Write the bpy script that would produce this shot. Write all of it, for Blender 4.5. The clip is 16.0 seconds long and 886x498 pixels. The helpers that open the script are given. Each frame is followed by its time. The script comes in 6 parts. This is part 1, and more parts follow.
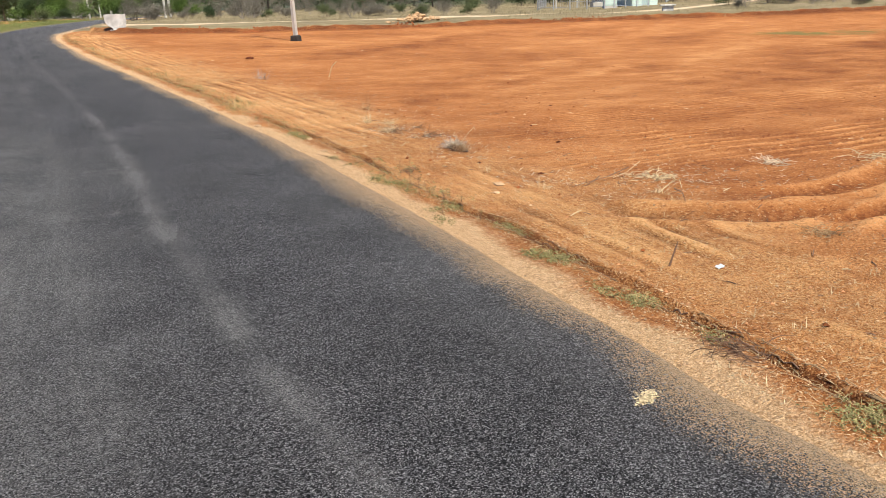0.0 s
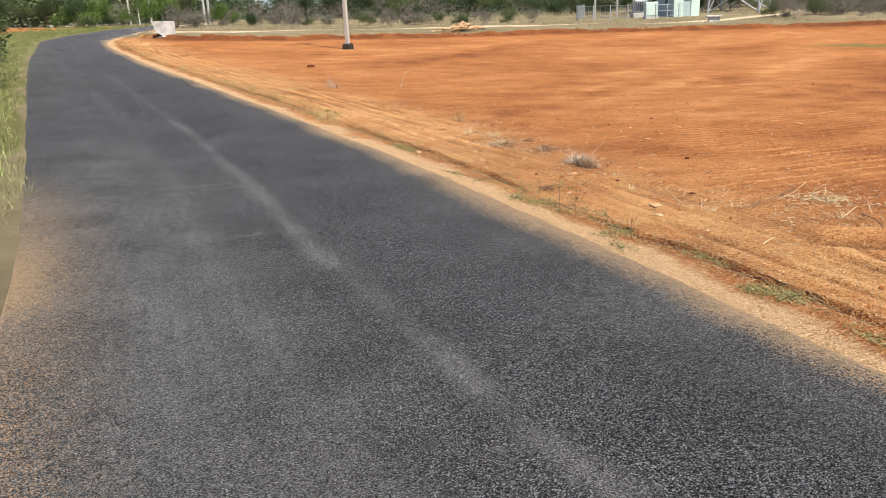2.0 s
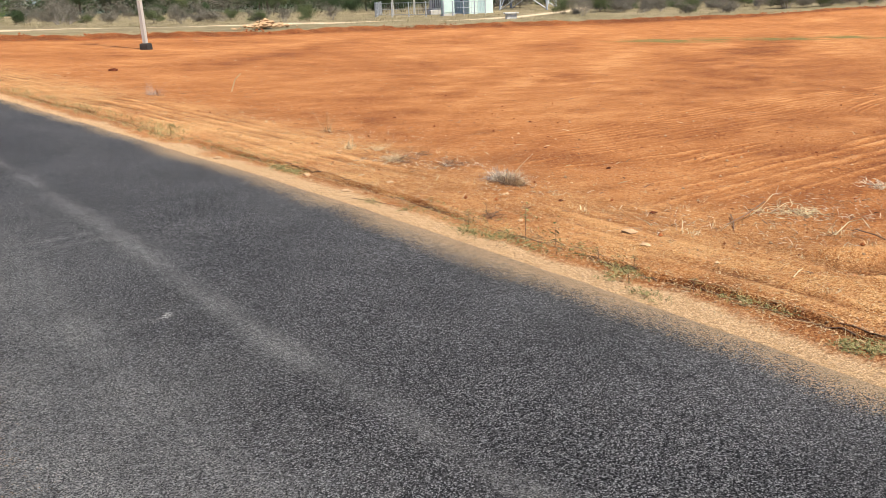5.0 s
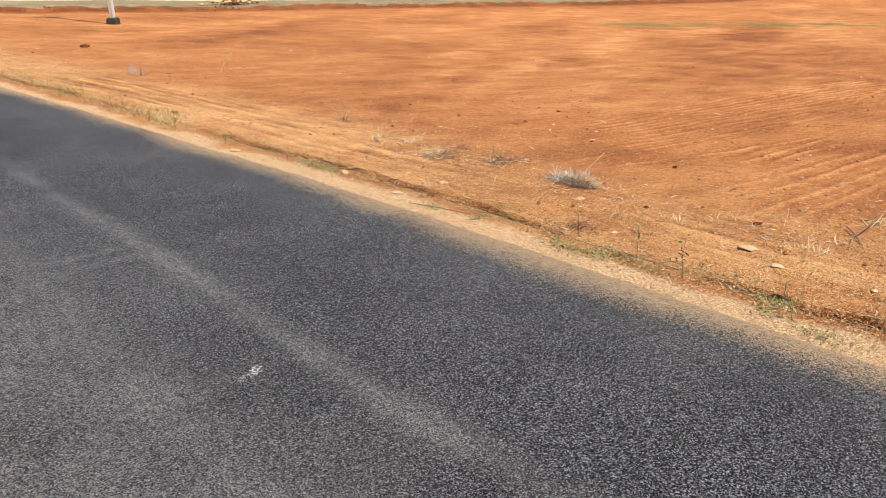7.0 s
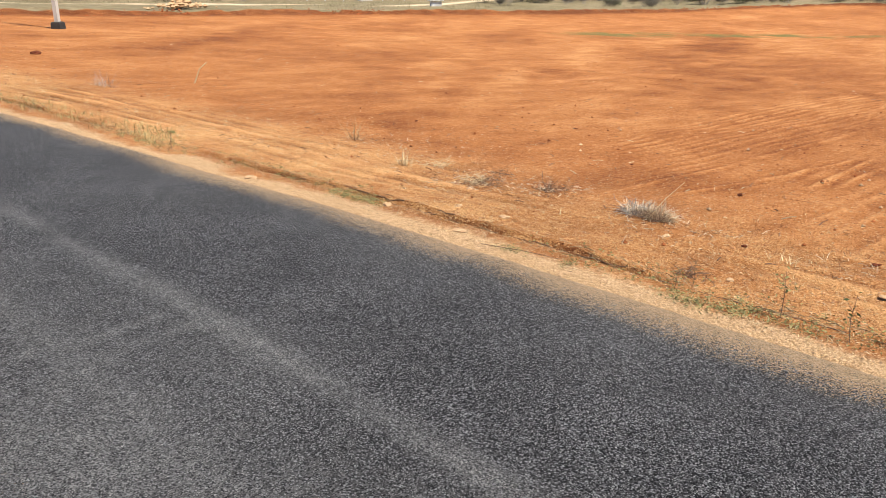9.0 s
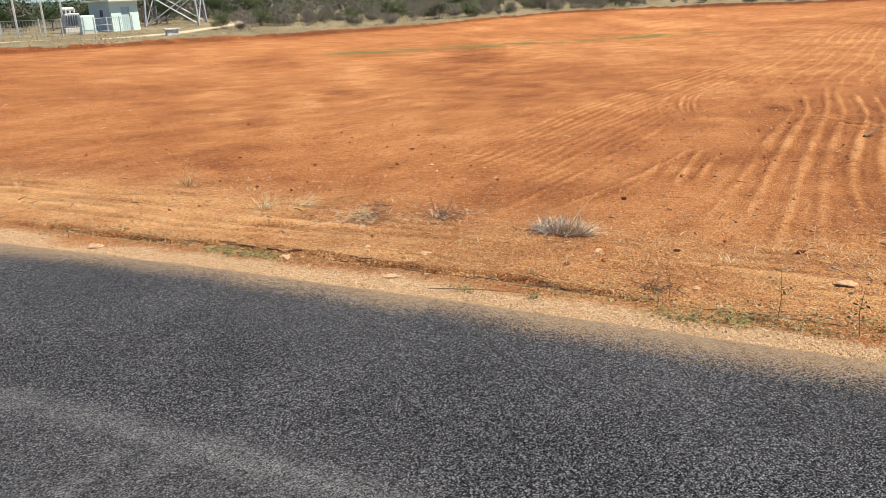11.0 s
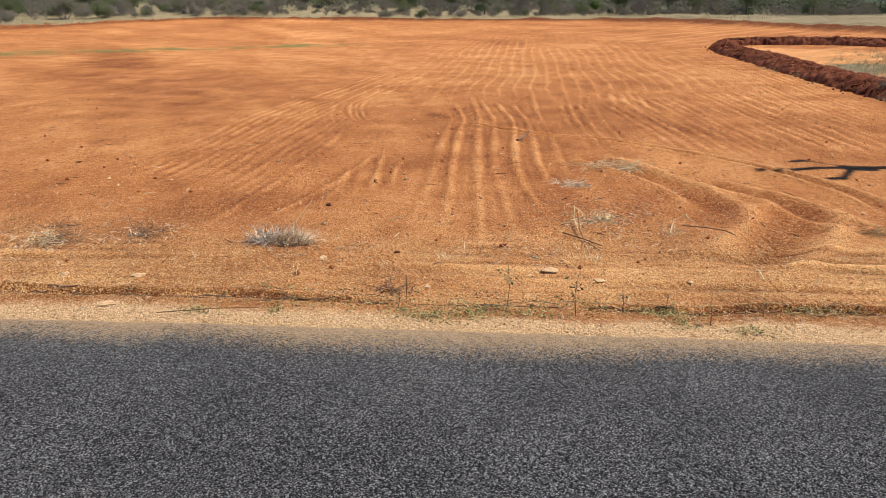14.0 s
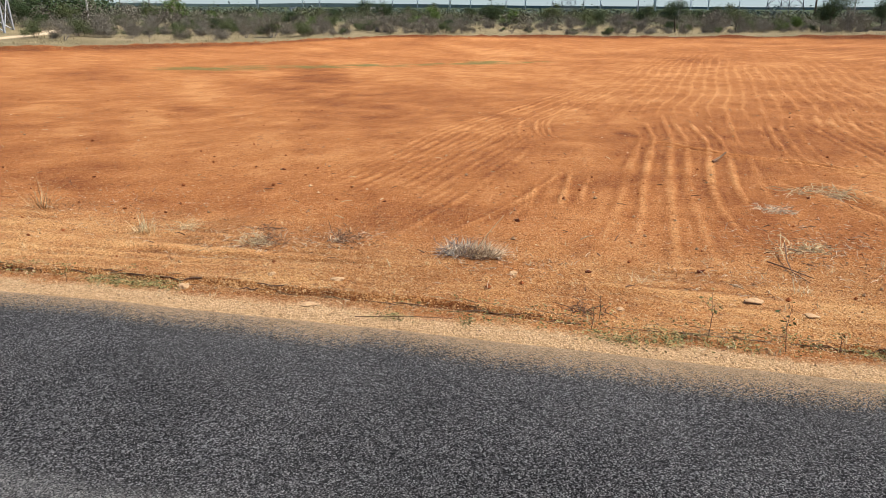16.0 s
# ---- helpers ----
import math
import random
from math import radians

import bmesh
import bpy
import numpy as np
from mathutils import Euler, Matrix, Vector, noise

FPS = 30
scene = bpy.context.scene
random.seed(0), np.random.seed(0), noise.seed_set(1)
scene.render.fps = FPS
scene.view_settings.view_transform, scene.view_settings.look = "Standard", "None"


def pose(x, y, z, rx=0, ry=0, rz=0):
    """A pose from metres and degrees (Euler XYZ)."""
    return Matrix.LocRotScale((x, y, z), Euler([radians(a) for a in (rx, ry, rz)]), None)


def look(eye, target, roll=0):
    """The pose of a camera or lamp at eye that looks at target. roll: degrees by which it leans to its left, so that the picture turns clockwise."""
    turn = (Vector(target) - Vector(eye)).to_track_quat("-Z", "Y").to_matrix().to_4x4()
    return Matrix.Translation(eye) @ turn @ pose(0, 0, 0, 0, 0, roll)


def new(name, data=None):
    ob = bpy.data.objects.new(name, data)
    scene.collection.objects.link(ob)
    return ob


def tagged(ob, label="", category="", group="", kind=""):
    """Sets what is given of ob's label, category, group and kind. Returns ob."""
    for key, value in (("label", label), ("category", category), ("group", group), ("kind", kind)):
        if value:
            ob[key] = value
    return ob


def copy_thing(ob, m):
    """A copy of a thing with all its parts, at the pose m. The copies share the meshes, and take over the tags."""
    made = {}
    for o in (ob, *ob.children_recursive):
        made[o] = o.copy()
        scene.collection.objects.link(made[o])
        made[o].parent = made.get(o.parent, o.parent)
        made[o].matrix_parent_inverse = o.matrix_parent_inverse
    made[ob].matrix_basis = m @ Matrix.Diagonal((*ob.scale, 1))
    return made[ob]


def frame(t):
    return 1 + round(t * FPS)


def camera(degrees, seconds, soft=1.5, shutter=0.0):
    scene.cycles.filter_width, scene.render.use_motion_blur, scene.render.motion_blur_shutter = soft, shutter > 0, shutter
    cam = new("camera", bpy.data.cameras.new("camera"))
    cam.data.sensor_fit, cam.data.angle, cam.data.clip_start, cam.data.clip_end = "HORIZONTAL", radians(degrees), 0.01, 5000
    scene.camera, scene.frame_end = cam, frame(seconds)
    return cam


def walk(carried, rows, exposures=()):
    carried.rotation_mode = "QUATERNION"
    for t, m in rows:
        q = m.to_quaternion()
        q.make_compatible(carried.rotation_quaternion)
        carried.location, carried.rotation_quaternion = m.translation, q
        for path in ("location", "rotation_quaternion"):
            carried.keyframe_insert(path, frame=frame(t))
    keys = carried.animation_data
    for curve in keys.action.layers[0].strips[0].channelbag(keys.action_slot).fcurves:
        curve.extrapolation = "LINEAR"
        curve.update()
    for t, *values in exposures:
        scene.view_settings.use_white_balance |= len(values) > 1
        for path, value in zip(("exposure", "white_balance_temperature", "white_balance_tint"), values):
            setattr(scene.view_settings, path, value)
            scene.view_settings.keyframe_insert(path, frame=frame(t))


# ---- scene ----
cam = camera(57.5, 16.0, soft=0.6)
PATH = [
    (0, (0.088, -0.056, 1.595), (1.147, 1.527, 0.985), -3.14),
    (0.5, (-0.071, 0.235, 1.600), (0.905, 1.873, 0.995), -3.04),
    (1, (-0.233, 0.523, 1.603), (0.719, 2.177, 1.006), -3.11),
    (1.5, (-0.408, 0.811, 1.622), (0.566, 2.455, 1.033), -2.96),
    (2, (-0.496, 1.082, 1.598), (0.521, 2.702, 1.012), -2.78),
    (2.5, (-0.531, 1.432, 1.611), (0.544, 3.013, 1.024), -2.65),
    (3, (-0.621, 1.717, 1.602), (0.518, 3.251, 1.012), -2.46),
    (3.5, (-0.673, 1.995, 1.610), (0.537, 3.473, 1.018), -2.53),
    (4, (-0.644, 2.280, 1.593), (0.635, 3.698, 0.997), -2.67),
    (4.2, (-0.602, 2.415, 1.605), (0.703, 3.807, 1.006), -2.65),
    (6.3, (-0.387, 3.769, 1.585), (1.056, 5.000, 0.951), -1.78),
    (6.5, (-0.378, 3.900, 1.577), (1.065, 5.130, 0.938), -1.60),
    (7, (-0.373, 4.213, 1.594), (1.068, 5.431, 0.933), -1.20),
    (7.5, (-0.327, 4.504, 1.568), (1.132, 5.693, 0.890), -0.82),
    (8, (-0.265, 4.812, 1.587), (1.221, 5.965, 0.906), -0.52),
    (8.5, (-0.268, 5.102, 1.593), (1.243, 6.229, 0.925), -0.51),
    (8.7, (-0.278, 5.253, 1.604), (1.241, 6.374, 0.945), -0.40),
    (10.8, (-0.259, 6.749, 1.592), (1.517, 7.436, 0.979), -2.53),
    (11, (-0.199, 6.819, 1.573), (1.612, 7.403, 0.956), -2.72),
    (11.5, (-0.043, 6.988, 1.556), (1.844, 7.210, 0.932), -2.67),
    (12, (-0.024, 7.121, 1.559), (1.874, 7.055, 0.933), -1.92),
    (12.5, (-0.055, 7.243, 1.555), (1.832, 7.023, 0.930), -0.97),
    (13, (-0.090, 7.264, 1.578), (1.789, 6.984, 0.952), 0.10),
    (13.5, (-0.142, 7.273, 1.559), (1.739, 6.998, 0.936), 0.69),
    (14, (-0.176, 7.286, 1.562), (1.713, 7.039, 0.951), 0.83),
    (14.5, (-0.191, 7.299, 1.560), (1.709, 7.090, 0.969), 0.62),
    (15, (-0.199, 7.299, 1.564), (1.712, 7.158, 0.990), 0.35),
    (15.5, (-0.177, 7.326, 1.559), (1.741, 7.312, 0.992), 0.26),
    (16, (-0.116, 7.417, 1.542), (1.791, 7.593, 0.967), 0.29),
]
walk(cam, [(t, look(eye, target, roll)) for t, eye, target, roll in PATH], [(0, 0.53), (4, 0.61), (8.5, 0.68), (11, 0.56), (12.5, 0.50), (16, 0.47)])

import functools

# ---- daylight ----
SUN_AZ, SUN_EL = radians(180), radians(60)
world = bpy.data.worlds.new("world")
scene.world = world
world.use_nodes = True
wn = world.node_tree.nodes
sky = wn.new("ShaderNodeTexSky")
sky.sky_type = "NISHITA"
sky.sun_disc = False
sky.sun_elevation, sky.sun_rotation = SUN_EL, SUN_AZ
sky.altitude = 1200
sky.air_density, sky.dust_density, sky.ozone_density = 1.0, 0.0, 4.0
wn["Background"].inputs["Strength"].default_value = 0.060
clear = wn.new("ShaderNodeMix")
clear.data_type, clear.blend_type = "RGBA", "MULTIPLY"
clear.inputs[0].default_value, clear.inputs[7].default_value = 1.0, (0.82, 0.985, 1.29, 1)
world.node_tree.links.new(sky.outputs["Color"], clear.inputs[6])
world.node_tree.links.new(clear.outputs[2], wn["Background"].inputs["Color"])
sun = new("sun", bpy.data.lights.new("sun", "SUN"))
sun.data.energy, sun.data.angle, sun.data.color = 5.0, radians(0.5), (1.0, 0.945, 0.83)
to_sun = Vector((math.sin(SUN_AZ) * math.cos(SUN_EL), math.cos(SUN_AZ) * math.cos(SUN_EL), math.sin(SUN_EL)))
sun.matrix_world = look(to_sun * 50, (0, 0, 0))
scene.view_settings.exposure = 0.36


# ---- plan: terrain, road, field ----
def smooth(a, b, r):
    t = np.clip((r - a) / (b - a), 0, 1)
    return t * t * (3 - 2 * t)


@functools.lru_cache(None)
def noise_grid(seed):
    return np.random.RandomState(seed).uniform(-1, 1, (256, 256))


def vnoise(x, y, size, seed):
    """Smooth value noise in -1..1 with cells of that size."""
    g = noise_grid(seed)
    fx, fy = np.asarray(x) / size, np.asarray(y) / size
    ix, iy = np.floor(fx).astype(int), np.floor(fy).astype(int)
    tx, ty = fx - ix, fy - iy
    tx, ty = tx * tx * (3 - 2 * tx), ty * ty * (3 - 2 * ty)
    a, b = ix & 255, iy & 255
    c, d = (ix + 1) & 255, (iy + 1) & 255
    return (g[a, b] * (1 - tx) + g[c, b] * tx) * (1 - ty) + (g[a, d] * (1 - tx) + g[c, d] * tx) * ty


G0, G1, G2, G3, G4 = -0.04218, -0.01184, 0.00053, -0.03521, 0.05426


def terrain(x, y):
    """The height of the land without its small relief."""
    x, y = np.asarray(x, float), np.asarray(y, float)
    u, v = x / (1 + np.abs(x) / 50), y / (1 + np.abs(y) / 50)
    s = G0 * u + G1 * v + (G2 * u * u + G3 * u * v + G4 * v * v) / 20
    r = np.hypot(x, y - 5)
    north = smooth(0.75, 0.98, (y - 5) / np.maximum(r, 1))
    base = -0.6 + 1.2 * north * (1 - smooth(120, 300, r)) - 3.4 * smooth(90, 420, r)
    w = smooth(40, 95, r)
    return s * (1 - w) + base * w


ROAD_Y = [-400, -60, -25, -10, -3, 0, 2, 4, 6, 9, 12, 15, 20, 27, 36, 40, 44, 58, 72, 90, 110]
ROAD_X = [-90, -8.4, -2.2, 0.4, 1.7, 2.3, 2.67, 3.07, 3.49, 3.94, 4.22, 4.48, 4.82, 5.22, 6.1, 6.8, 8.3, 13.4, 18.5, 27, 40]
ROAD_W = 3.75


def road_w(y):
    """Width of the asphalt that the grass leaves free."""
    return np.interp(y, [9, 14, 20, 27, 37, 46], [3.85, 3.70, 3.42, 2.95, 2.4, 2.8])


def road_edge(y):
    """x of the road's right edge."""
    y = np.asarray(y, float)
    return sum(np.interp(y + k, ROAD_Y, ROAD_X) for k in (-1.2, -0.6, 0, 0.6, 1.2)) / 5




def near_line(x, y, pts):
    """Distance from points to a polyline."""
    best = np.full(np.shape(x), 1e9)
    for (ax, ay), (bx, by) in zip(pts, pts[1:]):
        dx, dy = bx - ax, by - ay
        t = np.clip(((x - ax) * dx + (y - ay) * dy) / (dx * dx + dy * dy), 0, 1)
        best = np.minimum(best, np.hypot(x - ax - t * dx, y - ay - t * dy))
    return best


def along_line(x, y, pts):
    """Distance from points to a polyline, and how far along it they lie."""
    best, run, start = np.full(np.shape(x), 1e9), np.zeros(np.shape(x)), 0.0
    for (ax, ay), (bx, by) in zip(pts, pts[1:]):
        dx, dy = bx - ax, by - ay
        size = math.hypot(dx, dy)
        t = np.clip(((x - ax) * dx + (y - ay) * dy) / (size * size), 0, 1)
        d = np.hypot(x - ax - t * dx, y - ay - t * dy)
        run = np.where(d < best, start + t * size, run)
        best = np.minimum(best, d)
        start += size
    return best, run, start


def curve(pts, n=6):
    """A smooth line through points."""
    p = [Vector((*a, 0)) for a in pts]
    p = [2 * p[0] - p[1]] + p + [2 * p[-1] - p[-2]]
    out = []
    for a, b, c, d in zip(p, p[1:], p[2:], p[3:]):
        for k in range(n):
            t = k / n
            q = 0.5 * (2 * b + (c - a) * t + (2 * a - 5 * b + 4 * c - d) * t * t + (3 * b - a - 3 * c + d) * t**3)
            out.append((q.x, q.y))
    return out + [(p[-2].x, p[-2].y)]


def inside(x, y, poly):
    odd = np.zeros(np.shape(x), bool)
    for (ax, ay), (bx, by) in zip(poly, poly[1:] + poly[:1]):
        cross = (ay > y) != (by > y)
        odd ^= cross & (x < (bx - ax) * (y - ay) / (by - ay + 1e-12) + ax)
    return odd


FIELD_FAR = [(8.9, 43.6), (9.8, 41.2), (12.2, 40.9), (15.2, 39.9), (17.9, 39.6), (23.2, 39.1), (29.6, 38.4), (34.8, 38.1), (38, 36.6), (41, 35.1), (44, 33.2), (48.5, 30.9), (54.6, 27.4), (59.5, 25.4), (63.5, 23.4), (66.6, 21.2), (69.5, 18.4), (71.5, 12), (70.8, 5), (67.6, -2), (63, -7.5), (56, -12), (49.3, -14.5), (40, -15.0), (31.6, -15.7), (26, -17.2), (16, -22), (8, -38)]
FIELD = [(-9, -50), (1, 0), (3.2, 15), (4.6, 30), (5.5, 37), (7, 43)] + FIELD_FAR
FIELD_FAR = curve(FIELD_FAR, 3)
SAND_TRACK = curve([(10.6, 44.2), (13.6, 46.8), (20, 48.2), (28, 48.6), (35, 47.8), (40, 46), (45, 43.6), (49.5, 42.6), (55, 43.5), (63, 46), (74, 50)], 4)
PATCH = [(29.6, -7.6), (14, -3.7), (6, -2.2), (6, -14.4), (20, -13.6)]
BANK = curve([(2.5, -1.7), (8, -2.5), (14.3, -3.55), (18, -4.4), (22.9, -5.6), (26.5, -6.3), (29.8, -7.2), (30.8, -8.4), (29.4, -10.2), (26.2, -12), (19.5, -14.6), (12, -17.4)], 5)


def land(x, y):
    """The terrain with the step up at the field's far edge."""
    z = terrain(x, y)
    x, y = np.asarray(x, float), np.asarray(y, float)
    out = (np.hypot(x, y - 5) > 30) & (x > road_edge(y) + 1.0) & (np.hypot(x, y) < 140) & ~inside(x, y, FIELD)
    if out.any():
        d = near_line(x[out], y[out], FIELD_FAR) if out.ndim else near_line(x, y, FIELD_FAR)
        up = 0.24 - 0.12 * smooth(0.9, 1.35, np.arctan2(x, y - 5))
        up = up[out] if out.ndim else up
        rise = up * smooth(0.05, 0.75, d) * (1 - smooth(3, 20, d))
        if out.ndim:
            z[out] += rise
        else:
            z = z + rise
    return z


def height(x, y):
    return float(land(x, y))


# ---- materials ----
def material(name):
    m = bpy.data.materials.new(name)
    m.use_nodes = True
    return m, m.node_tree, m.node_tree.nodes["Principled BSDF"]


def node(tree, kind, *links):
    """A shader node; links: (input, value or socket)."""
    n = tree.nodes.new("ShaderNode" + kind)
    for key, v in links:
        if isinstance(v, bpy.types.NodeSocket):
            tree.links.new(v, n.inputs[key])
        else:
            n.inputs[key].default_value = v
    return n


def tex(tree, kind, scale, *links):
    pos = node(tree, "NewGeometry").outputs["Position"]
    return node(tree, kind, ("Vector", pos), ("Scale", scale), *links)


def ramp(tree, fac, *stops):
    n = node(tree, "ValToRGB", ("Fac", fac))
    while len(n.color_ramp.elements) < len(stops):
        n.color_ramp.elements.new(0.5)
    for e, (p, c) in zip(n.color_ramp.elements, stops):
        e.position, e.color = p, (*c, 1) if not isinstance(c, (int, float)) else (c, c, c, 1)
    return n.outputs["Color"]


def mix(tree, fac, a, b, how="MIX"):
    n = node(tree, "Mix", (0, fac))
    n.data_type, n.blend_type = "RGBA", how
    for slot, v in ((6, a), (7, b)):
        if isinstance(v, bpy.types.NodeSocket):
            tree.links.new(v, n.inputs[slot])
        else:
            n.inputs[slot].default_value = (*v, 1)
    return n.outputs[2]


def calc(tree, op, a, b=0.0, clamp=False):
    n = node(tree, "Math", (0, a), (1, b))
    n.operation, n.use_clamp = op, clamp
    return n.outputs[0]


def attr(tree, name):
    n = node(tree, "Attribute")
    n.attribute_name = name
    return n.outputs["Fac"]


def bump(tree, bsdf, heightsock, strength, distance):
    b = node(tree, "Bump", ("Height", heightsock), ("Strength", strength), ("Distance", distance))
    tree.links.new(b.outputs["Normal"], bsdf.inputs["Normal"])


def plain(name, colour, rough=0.8, vary=0.25, scale=6.0, metal=0.0, bumpy=0.0, random_tone=0.0):
    """Paint, wood, leaf or stone with a mottled tone at two scales."""
    m, t, b = material(name)
    big = tex(t, "TexNoise", scale, ("Detail", 4.0)).outputs["Fac"]
    fine = tex(t, "TexNoise", scale * 9, ("Detail", 3.0)).outputs["Fac"]
    f = calc(t, "ADD", calc(t, "MULTIPLY", big, 0.65), calc(t, "MULTIPLY", fine, 0.35))
    lo, hi = [c * (1 - vary) for c in colour], [min(1, c * (1 + vary)) for c in colour]
    col = ramp(t, f, (0.3, lo), (0.7, hi))
    if random_tone:
        r = node(t, "NewGeometry").outputs["Random Per Island"]
        col = mix(t, 1.0, col, ramp(t, r, (0.0, 1 - random_tone), (1.0, 1 + random_tone)), "MULTIPLY")
    t.links.new(col, b.inputs["Base Color"])
    b.inputs["Roughness"].default_value, b.inputs["Metallic"].default_value = rough, metal
    b.inputs["Specular IOR Level"].default_value = 0.4 if metal else 0.12
    if bumpy:
        bump(t, b, f, 0.6, bumpy)
    return m


def soil_material():
    """Bare red soil, sandy road edge, dry scrub and green verge on the one sheet of ground."""
    m, t, b = material("soil")
    big = tex(t, "TexNoise", 0.16, ("Detail", 5.0), ("Roughness", 0.6)).outputs["Fac"]
    mid = tex(t, "TexNoise", 1.7, ("Detail", 6.0), ("Roughness", 0.65)).outputs["Fac"]
    fine = tex(t, "TexNoise", 22.0, ("Detail", 7.0), ("Roughness", 0.75)).outputs["Fac"]
    crumb = tex(t, "TexVoronoi", 48.0)
    grain = tex(t, "TexVoronoi", 165.0)
    crumbv = node(t, "SeparateColor", ("Color", crumb.outputs["Color"])).outputs[0]
    grainv = node(t, "SeparateColor", ("Color", grain.outputs["Color"])).outputs[0]
    tone = attr(t, "tone")
    rough = tex(t, "TexNoise", 6.5, ("Detail", 6.0), ("Roughness", 0.7)).outputs["Fac"]
    # crisp crusts and scuffs, drawn out along the harrow's way
    away = attr(t, "away")
    yy = node(t, "SeparateXYZ", ("Vector", node(t, "NewGeometry").outputs["Position"])).outputs[1]
    xx = node(t, "SeparateXYZ", ("Vector", node(t, "NewGeometry").outputs["Position"])).outputs[0]
    drawn = node(t, "CombineXYZ", (0, calc(t, "MULTIPLY", xx, 0.35)), (1, calc(t, "ADD", yy, calc(t, "MULTIPLY", xx, 0.2))))
    scuff = node(t, "TexNoise", ("Vector", drawn.outputs[0]), ("Scale", 5.5), ("Detail", 8.0), ("Roughness", 0.72)).outputs["Fac"]
    along = node(t, "CombineXYZ", (0, calc(t, "MULTIPLY", away, 9.0)), (1, calc(t, "MULTIPLY", yy, 0.7)))
    streak = node(t, "TexNoise", ("Vector", along.outputs[0]), ("Scale", 1.0), ("Detail", 6.0), ("Roughness", 0.68)).outputs["Fac"]
    f = calc(t, "ADD", calc(t, "MULTIPLY", big, 0.16), calc(t, "MULTIPLY", mid, 0.14))
    f = calc(t, "ADD", f, calc(t, "MULTIPLY", scuff, 0.24))
    f = calc(t, "ADD", f, calc(t, "MULTIPLY", rough, 0.18))
    f = calc(t, "ADD", f, calc(t, "MULTIPLY", fine, 0.24))
    f = calc(t, "ADD", f, calc(t, "MULTIPLY", calc(t, "SUBTRACT", grainv, 0.5), 0.10))
    f = calc(t, "ADD", f, calc(t, "MULTIPLY", calc(t, "SUBTRACT", crumbv, 0.5), 0.09))
    f = calc(t, "ADD", f, 0.03)
    f = calc(t, "ADD", calc(t, "MULTIPLY", calc(t, "SUBTRACT", f, 0.5), 1.35), 0.5)
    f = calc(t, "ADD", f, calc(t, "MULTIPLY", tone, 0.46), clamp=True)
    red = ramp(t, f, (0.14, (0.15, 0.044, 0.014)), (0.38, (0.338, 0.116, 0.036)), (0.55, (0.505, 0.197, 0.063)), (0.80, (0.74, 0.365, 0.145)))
    # dark scuffs and cracks, drawn out across the harrow's way
    across = node(t, "CombineXYZ", (0, calc(t, "ADD", xx, calc(t, "MULTIPLY", yy, 0.12))), (1, calc(t, "MULTIPLY", yy, 0.28)))
    crack = node(t, "TexNoise", ("Vector", across.outputs[0]), ("Scale", 6.0), ("Detail", 7.0), ("Roughness", 0.66)).outputs["Fac"]
    red = mix(t, ramp(t, crack, (0.31, 0.75), (0.385, 0.0)), red, (0.20, 0.058, 0.019))
    red = mix(t, ramp(t, crack, (0.64, 0.0), (0.72, 0.45)), red, (0.72, 0.36, 0.15))
    # scattered pale and dark crumbs; dark specks also stand in for crumb shadows
    red = mix(t, ramp(t, crumbv, (0.955, 0.0), (0.975, 0.5)), red, (0.66, 0.38, 0.18))
    red = mix(t, ramp(t, crumbv, (0.02, 0.6), (0.04, 0.0)), red, (0.16, 0.045, 0.016))
    red = mix(t, ramp(t, grainv, (0.955, 0.0), (0.97, 0.5)), red, (0.80, 0.47, 0.22))
    red = mix(t, ramp(t, grainv, (0.025, 0.6), (0.04, 0.0)), red, (0.12, 0.036, 0.013))
    # straw litter and pale grit on the strip beside the road
    gm = calc(t, "ADD", calc(t, "MULTIPLY", fine, 0.40), calc(t, "MULTIPLY", grainv, 0.36))
    gm = calc(t, "ADD", gm, calc(t, "MULTIPLY", streak, 0.36))
    gm = calc(t, "SUBTRACT", gm, 0.05)
    gm = calc(t, "ADD", calc(t, "MULTIPLY", calc(t, "SUBTRACT", gm, 0.48), 1.65), 0.51)
    gm = calc(t, "ADD", gm, calc(t, "MULTIPLY", tone, 0.2))
    grit = ramp(t, gm, (0.24, (0.16, 0.062, 0.020)), (0.42, (0.47, 0.202, 0.062)), (0.55, (0.66, 0.325, 0.110)), (0.74, (0.88, 0.57, 0.265)))
    grit = mix(t, ramp(t, grainv, (0.90, 0.0), (0.92, 0.7)), grit, (0.92, 0.66, 0.36))
    grit = mix(t, ramp(t, grainv, (0.07, 0.7), (0.09, 0.0)), grit, (0.10, 0.036, 0.014))
    litter = calc(t, "MULTIPLY", attr(t, "litter"), ramp(t, mid, (0.35, 0.4), (0.65, 1.0)), clamp=True)
    col = mix(t, litter, red, grit)
    sand = ramp(t, calc(t, "ADD", calc(t, "MULTIPLY", fine, 0.5), calc(t, "MULTIPLY", grainv, 0.5)), (0.22, (0.40, 0.225, 0.105)), (0.5, (0.67, 0.41, 0.205)), (0.75, (0.88, 0.62, 0.37)))
    sf = calc(t, "ADD", attr(t, "sand"), calc(t, "MULTIPLY", calc(t, "SUBTRACT", mid, 0.5), 0.5))
    sf = calc(t, "ADD", sf, calc(t, "MULTIPLY", calc(t, "SUBTRACT", fine, 0.5), 0.8))
    col = mix(t, ramp(t, sf, (0.25, 0.0), (0.75, 1.0)), col, sand)
